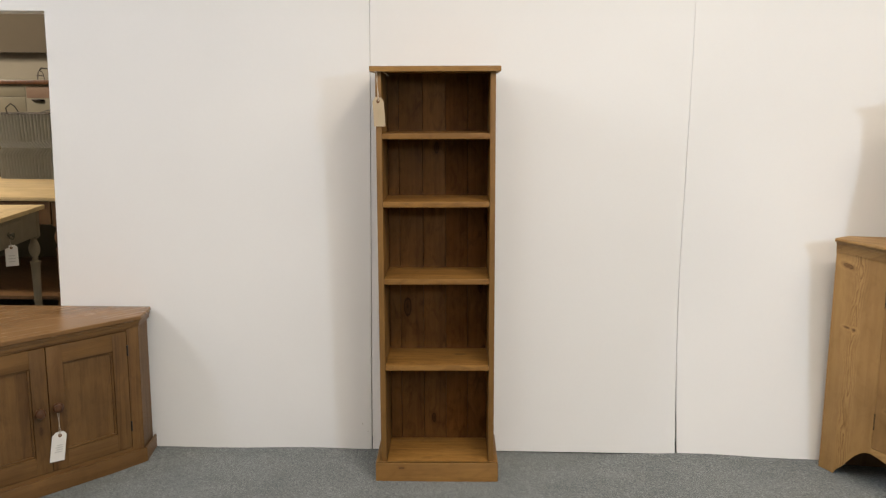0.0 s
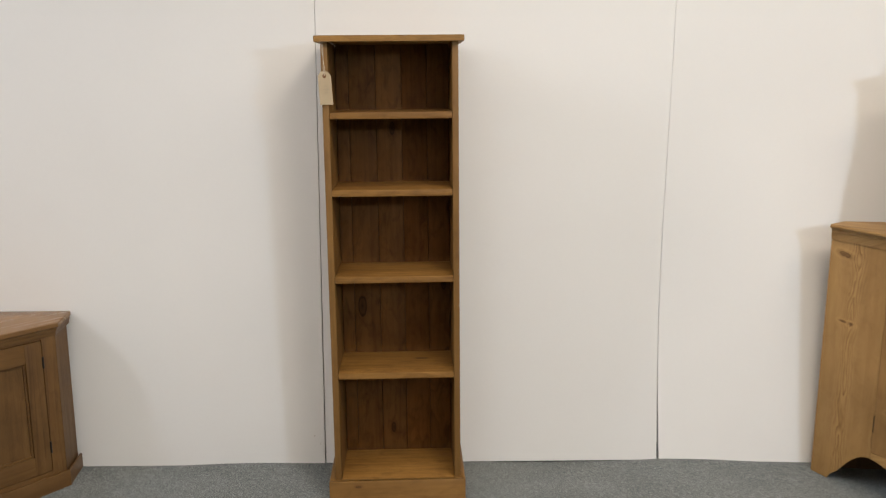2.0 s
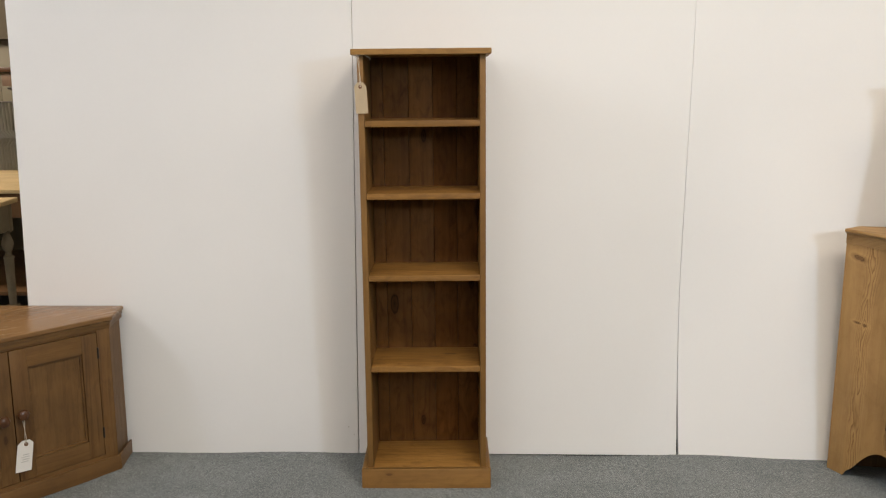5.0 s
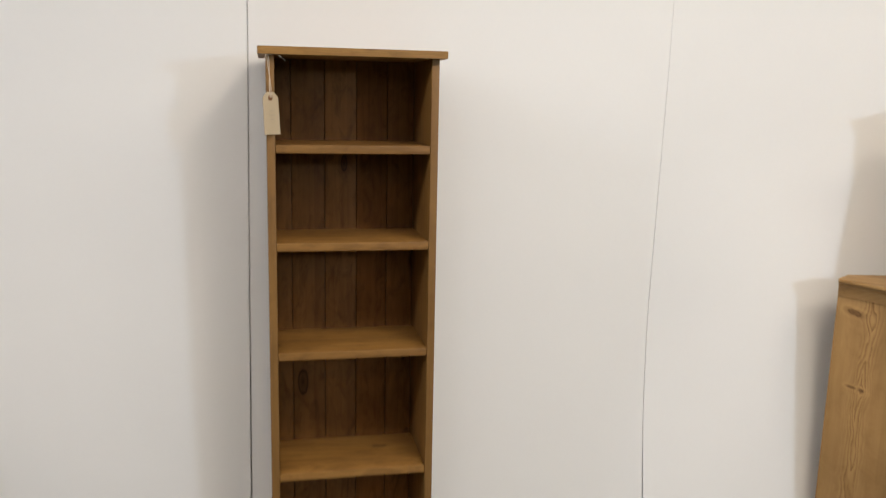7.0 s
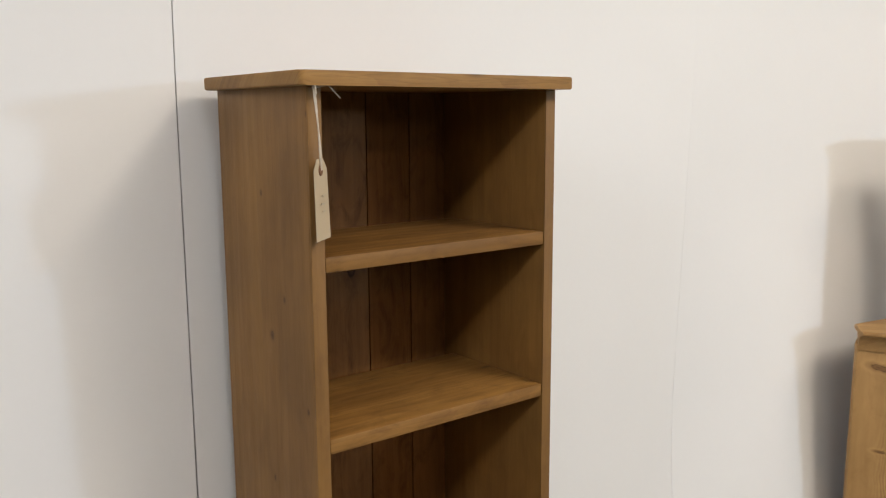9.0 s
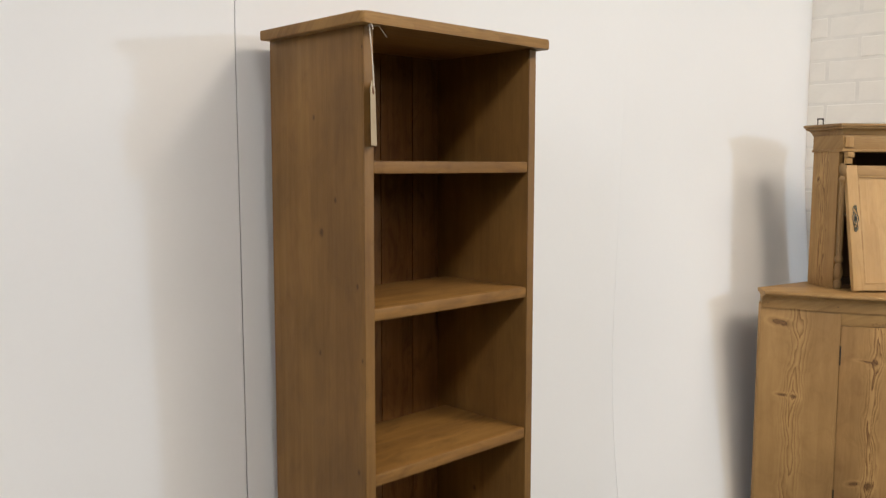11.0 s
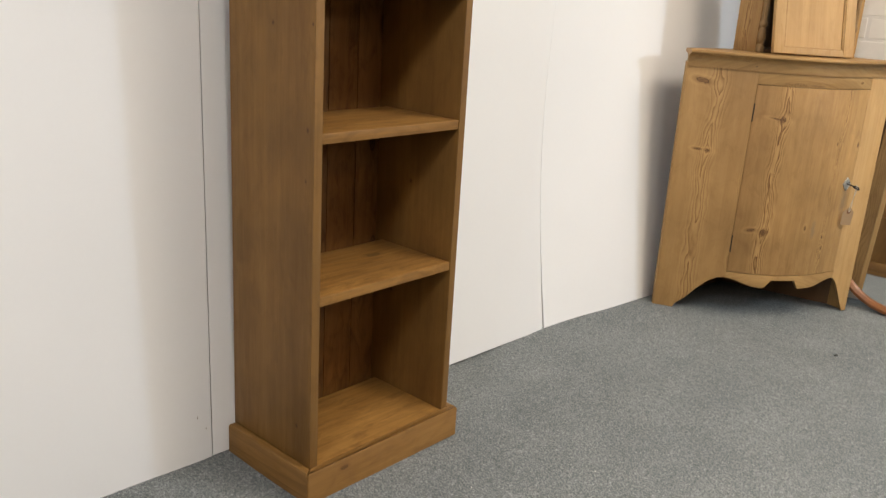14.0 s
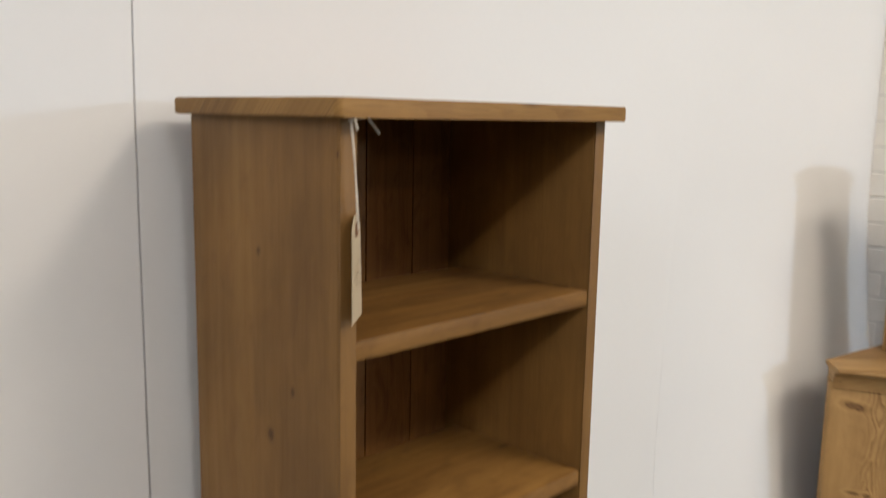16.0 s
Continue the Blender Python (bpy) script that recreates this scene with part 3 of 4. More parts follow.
# ---- tags ----
def swing_tag(at, mat, string_from, length=0.108, width=0.054, lean=0.0, label="", marks=(), ends=()):
    """A card swing tag that hangs flat in its own x-z plane, hole at the origin, y to the back."""
    root = thing("price_tag", at, label, "price tag")
    w, c = width / 2, 0.013
    top = 0.014
    poly = [(-w, top - c), (-w, top - length), (w, top - length), (w, top - c), (w - c, top), (-w + c, top)]
    b = bmesh.new()
    fr = [b.verts.new((x + lean * (top - z), -0.0004 - 0.02 * (top - z) ** 2 * 8 * (0.3 + x / width), z)) for x, z in poly]
    bk = [b.verts.new(v.co + Vector((0, 0.0007, 0))) for v in fr]
    b.faces.new(fr)
    b.faces.new(bk[::-1])
    n = len(poly)
    for i in range(n):
        b.faces.new((fr[i], bk[i], bk[(i + 1) % n], fr[(i + 1) % n]))
    part("card", b, mat, root)
    part("eyelet", lathe([(0.0022, -0.001), (0.0065, -0.001), (0.0068, 0.0), (0.0065, 0.0016), (0.0022, 0.0018)], 16, (0, 0, 0), "Y"), EYELET, root)
    for x, z, ww, hh in marks:
        part("pencil_mark", box(x - ww / 2 + lean * (top - z), x + ww / 2 + lean * (top - z), -0.0034, -0.0030, z - hh / 2, z + hh / 2, 0), PALE_INK if mat is WHITE_CARD else PENCIL, root)
    sx, sy, sz = string_from
    for dx in (-0.0012, 0.0014):
        pts = []
        for i in range(9):
            s = i / 8
            pts.append((sx * s + dx * (1 + math.sin(9 * s)), sy * s - 0.002 - 0.001 * math.sin(3.1 * s), sz * s))
        part("string", tube(pts, 0.0009, 6), STRING, root)
    for ex, ez in ends:
        part("string_end", tube([(sx, sy, sz), (sx + ex * 0.5, sy - 0.4 * abs(ex), sz + 0.003), (sx + ex, sy - 0.65 * abs(ex), sz + ez)], 0.0009, 6), STRING, root)
    return root


# ---- the bookcase ----
# it leans half a degree on the uneven carpet
STAND = pose(0, 0, 0.003, 0, -0.544, 0)


def build_bookcase():
    root = thing("bookcase", STAND @ pose(0, 3.42, 0), "tall narrow waxed pine bookcase with four shelves, all empty", "bookcase")
    back = 0.262
    xl, xr, inl, inr = -0.2075, 0.2115, -0.1870, 0.1920
    for a, c in ((xl, inl), (inr, xr)):
        side = part("side", box(a, c, 0.0028, back + 0.005, 0.055, 1.4940, 0.0006), PINE_Z, root)
        # thin strip along the front edge, close to the side in tone
        part("front_edge", box(a + 0.0003, c - 0.0003, 0.0, 0.0032, 0.055, 1.4940, 0.0014), PINE_EDGE, side, "thin front edge strip in its own pine tone")
    # top board with rounded front corners
    poly = []
    x0, x1, y0, y1, r = -0.2260, 0.2290, -0.0205, back + 0.006, 0.007
    for cx, cy, a0 in ((x0 + r, y0 + r, 180), (x1 - r, y0 + r, 270)):
        for k in range(7):
            a = radians(a0 + 15 * k)
            poly.append((cx + r * math.cos(a), cy + r * math.sin(a)))
    poly += [(x1, y1), (x0, y1)]
    part("top", prism(poly, 1.4935, 1.5115, 0.0035, seg=3), PINE_TOP, root)
    for z in (1.2610, 1.0200, 0.7405, 0.4175):
        part("shelf", box(inl + 0.0004, inr - 0.0004, 0.0015, back - 0.0360, z, z + 0.0205, 0.0025), PINE_X, root)
    part("bottom_shelf", box(inl + 0.0005, inr - 0.0005, 0.001, back - 0.0290, 0.045, 0.0655, 0.0015), PINE_X, root)
    # back of tongued boards
    edges = (-0.1865, -0.1435, -0.0535, 0.0330, 0.1175, 0.1915)
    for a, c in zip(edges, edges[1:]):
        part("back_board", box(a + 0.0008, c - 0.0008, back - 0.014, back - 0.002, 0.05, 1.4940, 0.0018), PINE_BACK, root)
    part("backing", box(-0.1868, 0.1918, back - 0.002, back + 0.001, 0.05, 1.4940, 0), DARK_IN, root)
    # plinth with a chamfered top
    def skirt(poly, name, m):
        b = prism(poly, -0.004, 0.0695, 0.0)
        top = [e for e in b.edges if min(v.co.z for v in e.verts) > 0.069]
        bmesh.ops.bevel(b, geom=top, offset=0.006, segments=2, profile=0.5, affect="EDGES")
        part(name, b, m, root)
    t = 0.0205
    skirt([(-0.2275, -0.0165), (-0.2261, -0.0201), (-0.2225, -0.0215), (0.2225, -0.0215), (0.2261, -0.0201), (0.2275, -0.0165), (0.2275 - t, -0.001), (-0.2275 + t, -0.001)], "plinth_front", PINE_PLINTH)
    skirt([(-0.2275, -0.0163), (-0.2275 + t - 0.001, -0.0010), (-0.2275 + t - 0.001, back), (-0.2275, back)], "plinth_side", PINE_Y)
    skirt([(0.2275, -0.0163), (0.2275, back), (0.2275 - t + 0.001, back), (0.2275 - t + 0.001, -0.0010)], "plinth_side", PINE_Y)
    return root


# ---- the low corner cupboard beside the opening ----
def panel_door(root, u0, u1, z0, z1, mat_s, mat_r, stile=0.055, knob_u=None, y=0.0, thick=0.02, knob_z=0.315):
    p0, p1, q0, q1 = u0 + stile, u1 - stile, z0 + stile * 1.18, z1 - stile * 1.2
    door = part("door", box(p0 - 0.003, p1 + 0.003, y + 0.010, y + 0.016, q0 - 0.003, q1 + 0.003, 0), mat_s, root)
    part("door_stile", box(u0, p0, y - 0.0015, y + thick, z0, z1, 0.0015), mat_s, door)
    part("door_stile", box(p1, u1, y - 0.0015, y + thick, z0, z1, 0.0015), mat_s, door)
    part("door_rail", box(p0, p1, y - 0.001, y + thick, q1, z1, 0.001), mat_r, door)
    part("door_rail", box(p0, p1, y - 0.001, y + thick, z0, q0, 0.001), mat_r, door)
    bead = None
    for lims in ((p0, p0 + 0.008, q0, q1), (p1 - 0.008, p1, q0, q1), (p0, p1, q0, q0 + 0.008), (p0, p1, q1 - 0.008, q1)):
        bead = box(lims[0], lims[1], y + 0.0045, y + 0.0105, lims[2], lims[3], 0.0025, bead)
    part("panel_moulding", bead, mat_r, door)
    if knob_u is not None:
        prof = [(0.010, -0.002), (0.008, 0.004), (0.007, 0.010), (0.011, 0.014), (0.0175, 0.019), (0.0195, 0.026), (0.0165, 0.033), (0.009, 0.037), (0.002, 0.038)]
        part("knob", lathe(prof, 20, (knob_u, y, knob_z), "Y"), KNOB, door, "dark turned wooden knob")
    return door


def build_low_cupboard():
    # x runs along the front towards the wall, y into the corner
    m = Matrix(((0.6637, -0.7480, 0, -1.625), (0.7480, 0.6637, 0, 3.003), (0, 0, 1, 0), (0, 0, 0, 1)))
    root = thing("corner_cupboard", m, "low brown pine corner cupboard with two panelled doors", "cupboard")
    plan = [(0.0, 0.0), (0.726, 0.0), (0.822, 0.0946), (0.383, 0.600), (-0.10, 0.19)]
    ends = lambda d: [offset_poly(plan, d)[k] if k < 2 else (plan[k][0] + (d * 0.7 if k == 2 else -d if k == 4 else 0), plan[k][1]) for k in range(5)]
    part("top", prism(ends(0.016), 0.571, 0.589, 0.006, seg=3), CAB_TOP, root, "polished brown pine top")
    b = prism(ends(0.009), 0.559, 0.571, 0.004)
    b = prism(ends(0.004), 0.545, 0.559, 0.003, b)
    part("moulding", b, CAB_X, root)
    # carcass: back boards, canted ends and the frame round the doors
    b = prism([(0.726, 0.0), (0.814, 0.0946), (0.800, 0.1085), (0.712, 0.02)], 0.0, 0.545, 0.001)
    part("canted_end", b, CAB_Z, root)
    b = prism([(0.0, 0.0), (0.014, 0.02), (-0.083, 0.19), (-0.10, 0.19)], 0.0, 0.545, 0.001)
    part("canted_end", b, CAB_Z, root)
    b = prism([(0.814, 0.0946), (0.383, 0.59), (0.375, 0.58), (0.800, 0.0946)], 0.0, 0.57, 0)
    b = prism([(-0.10, 0.19), (-0.083, 0.19), (0.375, 0.58), (0.383, 0.59)], 0.0, 0.57, 0, b)
    part("back", b, DARK_IN, root)
    part("stile", box(0.001, 0.053, 0.0, 0.02, 0.0, 0.545, 0.001), CAB_Z, root)
    part("stile", box(0.679, 0.725, 0.0, 0.02, 0.0, 0.545, 0.001), CAB_Z, root)
    part("rail", box(0.053, 0.679, 0.0005, 0.02, 0.5375, 0.545, 0.0005), CAB_X, root)
    part("rail", box(0.053, 0.679, 0.0005, 0.02, 0.0, 0.073, 0.0005), CAB_X, root)
    # dark sheet just behind the doors, in place of the shaded hollow
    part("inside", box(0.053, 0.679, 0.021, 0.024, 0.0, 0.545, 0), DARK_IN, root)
    panel_door(root, 0.3780, 0.6765, 0.0755, 0.5350, CAB_Z, CAB_X, knob_u=0.398)
    panel_door(root, 0.0555, 0.3745, 0.0755, 0.5350, CAB_Z, CAB_X, knob_u=0.335, knob_z=0.308)
    for z in (0.16, 0.46):
        part("hinge", lathe([(0.003, -0.02), (0.0035, -0.018), (0.0035, 0.018), (0.003, 0.02)], 10, (0.678, -0.002, z)), IRON, root, "dark iron hinge knuckle")
    p = ends(0.012)
    inner = ends(0.0005)
    for name, i, j in (("plinth_front", 0, 1), ("plinth_end", 1, 2), ("plinth_end", 4, 0)):
        b = prism([p[i], p[j], inner[j], inner[i]], 0.0, 0.060, 0.0)
        high = [e for e in b.edges if min(v.co.z for v in e.verts) > 0.059]
        bmesh.ops.bevel(b, geom=high, offset=0.005, segments=2, profile=0.5, affect="EDGES")
        part(name, b, CAB_X, root)
    tag = m @ pose(0.402, -0.012, 0.207, 0, 0, -8)
    swing_tag(tag, WHITE_CARD, (-0.004, -0.010, 0.098), 0.108, 0.050, -0.15, "white card swing tag tied to a cupboard knob",
              ((0.004, -0.035, 0.020, 0.003), (0.002, -0.043, 0.026, 0.003), (0.004, -0.051, 0.022, 0.003), (0.001, -0.059, 0.025, 0.003)))


# ---- the bow-fronted corner cupboard and the small one on it ----
BOW, WIDE = 0.130, 0.7325


def bow_y(s):
    return -BOW * max(0.0, math.sin(math.pi * min(1.0, max(0.0, s)))) ** 1.25


def bow_slab(s0, s1, low, high, y0, thick, n=24, bevel=0.0):
    """A slab that follows the bow of the front between two shares of its width."""
    b = bmesh.new()
    cols = []
    for i in range(n + 1):
        s = s0 + (s1 - s0) * i / n
        x, y = s * WIDE, bow_y(s) + y0
        za, zb = (low(s) if callable(low) else low), (high(s) if callable(high) else high)
        cols.append([b.verts.new(p) for p in ((x, y, za), (x, y, zb), (x, y + thick, zb), (x, y + thick, za))])
    for a, c in zip(cols, cols[1:]):
        for k in range(4):
            b.faces.new((a[k], c[k], c[(k + 1) % 4], a[(k + 1) % 4]))
    b.faces.new(cols[0])
    b.faces.new(cols[-1][::-1])
    if bevel:
        bmesh.ops.recalc_face_normals(b, faces=b.faces)
        sharp = [e for e in b.edges if e.calc_face_angle(0) > 1.0]
        bmesh.ops.bevel(b, geom=sharp, offset=bevel, segments=2, profile=0.6, affect="EDGES")
    return b


def skirt_low(s):
    """The sawn lower edge: feet, arches and two drops."""
    if s < 0.088:
        return 0.0
    if s < 0.130:
        return 0.040 * ((s - 0.088) / 0.042) ** 0.6
    if s < 0.281:
        return 0.040 + 0.1005 * math.sin(math.pi / 2 * (s - 0.130) / 0.151)
    if s < 0.430:
        return 0.1405 - 0.0225 * smooth(0.281, 0.430, s)
    if s < 0.600:
        return 0.118 + 0.028 * smooth(0.455, 0.497, s)
    if s < 0.690:
        return 0.146 - 0.031 * smooth(0.608, 0.640, s)
    if s < 0.848:
        return 0.115 + 0.024 * smooth(0.700, 0.848, s)
    if s < 0.958:
        return 0.139 - 0.115 * (1 - math.cos(math.pi / 2 * (s - 0.848) / 0.110))
    return 0.024 * max(0.0, 1 - (s - 0.958) / 0.02)


def build_bow_cupboard():
    m = Matrix(((0.736, 0.677, 0, 1.484), (-0.677, 0.736, 0, 3.567), (0, 0, 1, 0.002), (0, 0, 0, 1)))
    root = thing("corner_cupboard", m, "stripped pine bow-fronted corner cupboard on bracket feet", "cupboard")
    zt = 0.862
    part("stile", bow_slab(0.0, 0.286, skirt_low, zt, 0, 0.02, 60, 0.0015), STRIP_BOW, root)
    part("stile", bow_slab(0.860, 1.0, skirt_low, zt, 0, 0.02, 60, 0.0015), STRIP_PALE, root, "paler smooth pine stile")
    part("apron", bow_slab(0.2862, 0.8598, skirt_low, 0.1635, 0, 0.02, 90, 0.0012), STRIP_X, root)
    part("rail", bow_slab(0.2862, 0.8598, 0.8085, zt, 0, 0.02, 24, 0.0012), STRIP_X, root)
    door = part("door", bow_slab(0.2870, 0.8588, 0.1655, 0.8070, -0.001, 0.019, 30, 0.002), STRIP_DOOR, root, "bowed plank door with a key in its lock")
    # dark bowed sheet that gives the door gaps their shade
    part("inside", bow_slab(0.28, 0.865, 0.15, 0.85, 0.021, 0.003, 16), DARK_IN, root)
    # mouldings of the top follow the bow
    def outline(d):
        pts = [(s / 20 * WIDE, bow_y(s / 20) - d) for s in range(21)]
        return pts + [(WIDE - 0.02 + d * 0.4, 0.064), (0.38, 0.31), (0.024 - d * 0.4, 0.064)]
    part("frieze", prism(outline(0.0045), 0.849, 0.8765, 0.0012), STRIP_X, root)
    for s in (0.025, 0.27):
        part("nail", lathe([(0.0017, -0.001), (0.0017, 0.0006), (0.0008, 0.0010)], 8, (s * WIDE, bow_y(s) - 0.0045, 0.864), "Y"), IRON, root, "tiny dark nail head")
    b = cornice(outline, [(0.0046, 0.8760), (0.0060, 0.8775), (0.0072, 0.8820), (0.0108, 0.8862), (0.0170, 0.8890), (0.0240, 0.8908),
                          (0.0275, 0.8935), (0.0285, 0.8970), (0.0275, 0.9000), (0.0245, 0.9025), (0.0210, 0.9030)])
    part("cornice", b, STRIP_X, root, "hollow-moulded pine top")
    # returns and back
    part("canted_end", prism([(0.001, 0.021), (0.014, 0.021), (0.036, 0.064), (0.022, 0.064)], 0.0, zt, 0.001), STRIP_Z, root)
    part("canted_end", prism([(WIDE - 0.001, 0.021), (WIDE - 0.022, 0.064), (WIDE - 0.036, 0.064), (WIDE - 0.014, 0.021)], 0.0, zt, 0.001), STRIP_Z, root)
    b = prism([(0.022, 0.064), (0.036, 0.064), (0.38, 0.298), (0.38, 0.31)], 0.0, zt, 0)
    b = prism([(WIDE - 0.022, 0.064), (0.38, 0.31), (0.38, 0.298), (WIDE - 0.036, 0.064)], 0.0, zt, 0, b)
    b = prism([(0.016, 0.022), (WIDE - 0.016, 0.022), (WIDE - 0.04, 0.064), (0.38, 0.296), (0.04, 0.064)], 0.16, 0.172, 0, b)
    part("back", b, DARK_IN, root)
    rng = random.Random(3)
    # dark ovals for torn grain on the rail; the last stands for a knot
    for s, w in [(0.40 + 0.0125 * k, 0.0036) for k in range(8)] + [(0.525, 0.012), (0.56, 0.016), (0.795, 0.009)]:
        mark = lathe([(0.0005, -0.0002), (1.0, 0.0), (0.5, 0.0007), (0.0005, 0.0009)], 10, (0, 0, 0), "Y")
        slope = math.degrees(math.atan2(bow_y(s + 0.01) - bow_y(s - 0.01), 0.02 * WIDE))
        part("grain_mark", mark, TORN, root, at=pose(s * WIDE, bow_y(s) - 0.0003, 0.816 + rng.uniform(-0.002, 0.002) + (0.012 if s > 0.7 else 0), 0, rng.uniform(-20, 20) if w < 0.01 else 0, slope) @ Matrix.Diagonal((w, 1, rng.uniform(0.003, 0.005) if w < 0.01 else 0.0022, 1)))
    ks = 0.824
    kx, ky = ks * WIDE, bow_y(ks) - 0.002
    turn = pose(kx, ky, 0.485, 0, 0, math.degrees(math.atan2(bow_y(ks + 0.01) - bow_y(ks - 0.01), 0.02 * WIDE)))
    esc = part("escutcheon", prism([(0.016 * math.cos(k * math.pi / 8) * (1 if k % 4 else 1.3), 0.019 * math.sin(k * math.pi / 8) * (1 if k % 4 else 1.25)) for k in range(16)], -0.001, 0.002, 0.0006), ZINC, root, "small grey metal keyhole plate", turn @ pose(0, 0, 0, 90, 0, 0))
    b = tube([(0, 0, 0), (0.002, -0.010, -0.001), (0.007, -0.024, -0.004)], 0.0022, 8)
    b = tube([(0.006, -0.022, -0.004), (0.011, -0.029, -0.003), (0.019, -0.036, -0.009), (0.021, -0.037, -0.014), (0.014, -0.031, -0.013), (0.006, -0.022, -0.006)], 0.0026, 8, b)
    b = tube([(0.008, -0.025, -0.006), (0.020, -0.036, -0.012)], 0.0034, 8, b)
    part("key", b, IRON, root, "dark iron key left in the lock", turn)
    for s, zs in ((0.2873, (0.265, 0.715)),):
        for z in zs:
            part("hinge", box(s * WIDE - 0.0015, s * WIDE + 0.0015, bow_y(s) - 0.0025, bow_y(s) + 0.004, z - 0.03, z + 0.03, 0.0005), IRON, root, "dark narrow iron hinge")
    swing_tag(m @ turn @ pose(0.006, -0.024, -0.094, 6, 0, -30), BUFF, (0.0, -0.010, 0.100), 0.062, 0.036, 0.0, "pale card tag hanging by string from the key")
    return m


def build_small_cupboard():
    m = Matrix(((0.76, 0.65, 0, 1.689), (-0.65, 0.76, 0, 3.425), (0, 0, 1, 0.9055), (0, 0, 0, 1)))
    root = thing("wall_cupboard", m, "small stripped pine corner cupboard standing on the bow-fronted one, door ajar", "cupboard")
    wide = 0.374
    part("side_panel", prism([(0.000, 0.014), (0.014, 0.016), (-0.008, 0.133), (-0.022, 0.133)], 0.0, 0.49, 0.001), STRIP_SIDE, root)
    part("side_panel", prism([(wide - 0.019, 0.0), (wide - 0.004, 0.133), (wide - 0.018, 0.133), (wide - 0.033, 0.004)], 0.0, 0.49, 0.001), STRIP_Z, root)
    b = prism([(-0.022, 0.133), (-0.008, 0.133), (0.17, 0.215), (0.17, 0.225)], 0, 0.485, 0)
    b = prism([(wide - 0.004, 0.133), (0.17, 0.225), (0.17, 0.215), (wide - 0.018, 0.133)], 0, 0.485, 0, b)
    b = prism([(0.020, 0.006), (wide - 0.035, 0.006), (wide - 0.022, 0.13), (0.17, 0.213), (-0.004, 0.13)], 0.0, 0.012, 0, b)
    b = prism([(0.020, 0.006), (wide - 0.035, 0.006), (wide - 0.022, 0.13), (0.17, 0.213), (-0.004, 0.13)], 0.22, 0.232, 0, b)
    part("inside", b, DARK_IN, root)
    part("frieze", prism([(0.002, -0.002), (wide - 0.017, -0.002), (wide - 0.002, 0.135), (-0.024, 0.135)], 0.438, 0.486, 0.001), STRIP_X, root)
    part("bead", prism(offset_poly([(0.004, 0.0), (wide - 0.019, 0.0), (wide - 0.005, 0.13), (-0.022, 0.13)], 0.005), 0.433, 0.440, 0.002), STRIP_X, root)
    base = [(0.004, 0.0), (wide - 0.019, 0.0), (wide - 0.005, 0.13), (0.17, 0.215), (-0.022, 0.13)]
    b = cornice(lambda d: offset_poly(base, d), [(0.003, 0.485), (0.006, 0.4875), (0.0075, 0.493), (0.0115, 0.499), (0.0180, 0.503), (0.0225, 0.505), (0.0235, 0.510),
                                                 (0.0275, 0.512), (0.0280, 0.517), (0.0255, 0.520)])
    part("cornice", b, CORNICE, root, "darker hollow-moulded pine cornice")
    for x in (0.021, wide - 0.036):
        part("corner_block", box(x - 0.014, x + 0.014, -0.008, 0.0, 0.447, 0.480, 0.002), STRIP_Z, root)
        # bracket above the column
        b = box(x - 0.012, x + 0.012, -0.020, 0.004, 0.415, 0.432, 0.004)
        b = box(x - 0.011, x + 0.011, -0.012, 0.004, 0.395, 0.416, 0.004, b)
        part("bracket", b, STRIP_Z, root)
        prof = [(0.014, 0.0), (0.016, 0.006), (0.016, 0.020), (0.010, 0.028), (0.016, 0.042), (0.017, 0.055), (0.013, 0.072), (0.010, 0.082), (0.016, 0.090), (0.016, 0.098),
                (0.011, 0.106), (0.012, 0.13), (0.0115, 0.32), (0.010, 0.335), (0.015, 0.343), (0.015, 0.350), (0.009, 0.358), (0.014, 0.372), (0.015, 0.385), (0.010, 0.396)]
        cx = x - 0.010 if x < 0.1 else x - 0.002
        b = lathe([(0.82 * r, h) for r, h in prof], 36)
        for v in b.verts:
            if 0.125 < v.co.z < 0.325:
                k = 0.94 + 0.10 * math.cos(9 * math.atan2(v.co.y, v.co.x))
                v.co.x, v.co.y = v.co.x * k, v.co.y * k
        bmesh.ops.translate(b, verts=b.verts, vec=(cx, 0.004, 0))
        part("half_column", b, TURNED, root, "turned and reeded half column")
    # the door stands a little proud and has dropped
    hinge = pose(0.298, -0.068, 0.0005, 0, 0, 0) @ pose(0, 0, 0, -12.6, 0.4, 1.0)
    dw = 0.285
    door = part("door", box(-dw + 0.033, -0.033, -0.011, -0.004, 0.017, 0.364, 0), STRIP_PALE, root, "pale pine door standing ajar", hinge)
    part("door_stile", box(-dw, -dw + 0.036, -0.018, 0.0, 0.0, 0.394, 0.0015), STRIP_PALE, door)
    part("door_stile", box(-0.036, 0.0, -0.018, 0.0, 0.0, 0.394, 0.0015), STRIP_PALE, door)
    part("door_rail", box(-dw + 0.036, -0.036, -0.0175, 0.0, 0.361, 0.394, 0.001), STRIP_X, door)
    part("door_rail", box(-dw + 0.036, -0.036, -0.0175, 0.0, 0.0, 0.020, 0.001), STRIP_PALE, door)
    bead = None
    for x0, x1, z0, z1 in ((-dw + 0.036, -dw + 0.042, 0.020, 0.361), (-0.042, -0.036, 0.020, 0.361), (-dw + 0.036, -0.036, 0.355, 0.361), (-dw + 0.036, -0.036, 0.020, 0.026)):
        bead = box(x0, x1, -0.0155, -0.010, z0, z1, 0.002, bead)
    part("panel_moulding", bead, STRIP_X, door)
    ex, ez = -dw + 0.019, 0.225
    outline = []
    for k in range(48):
        a = 2 * math.pi * k / 48
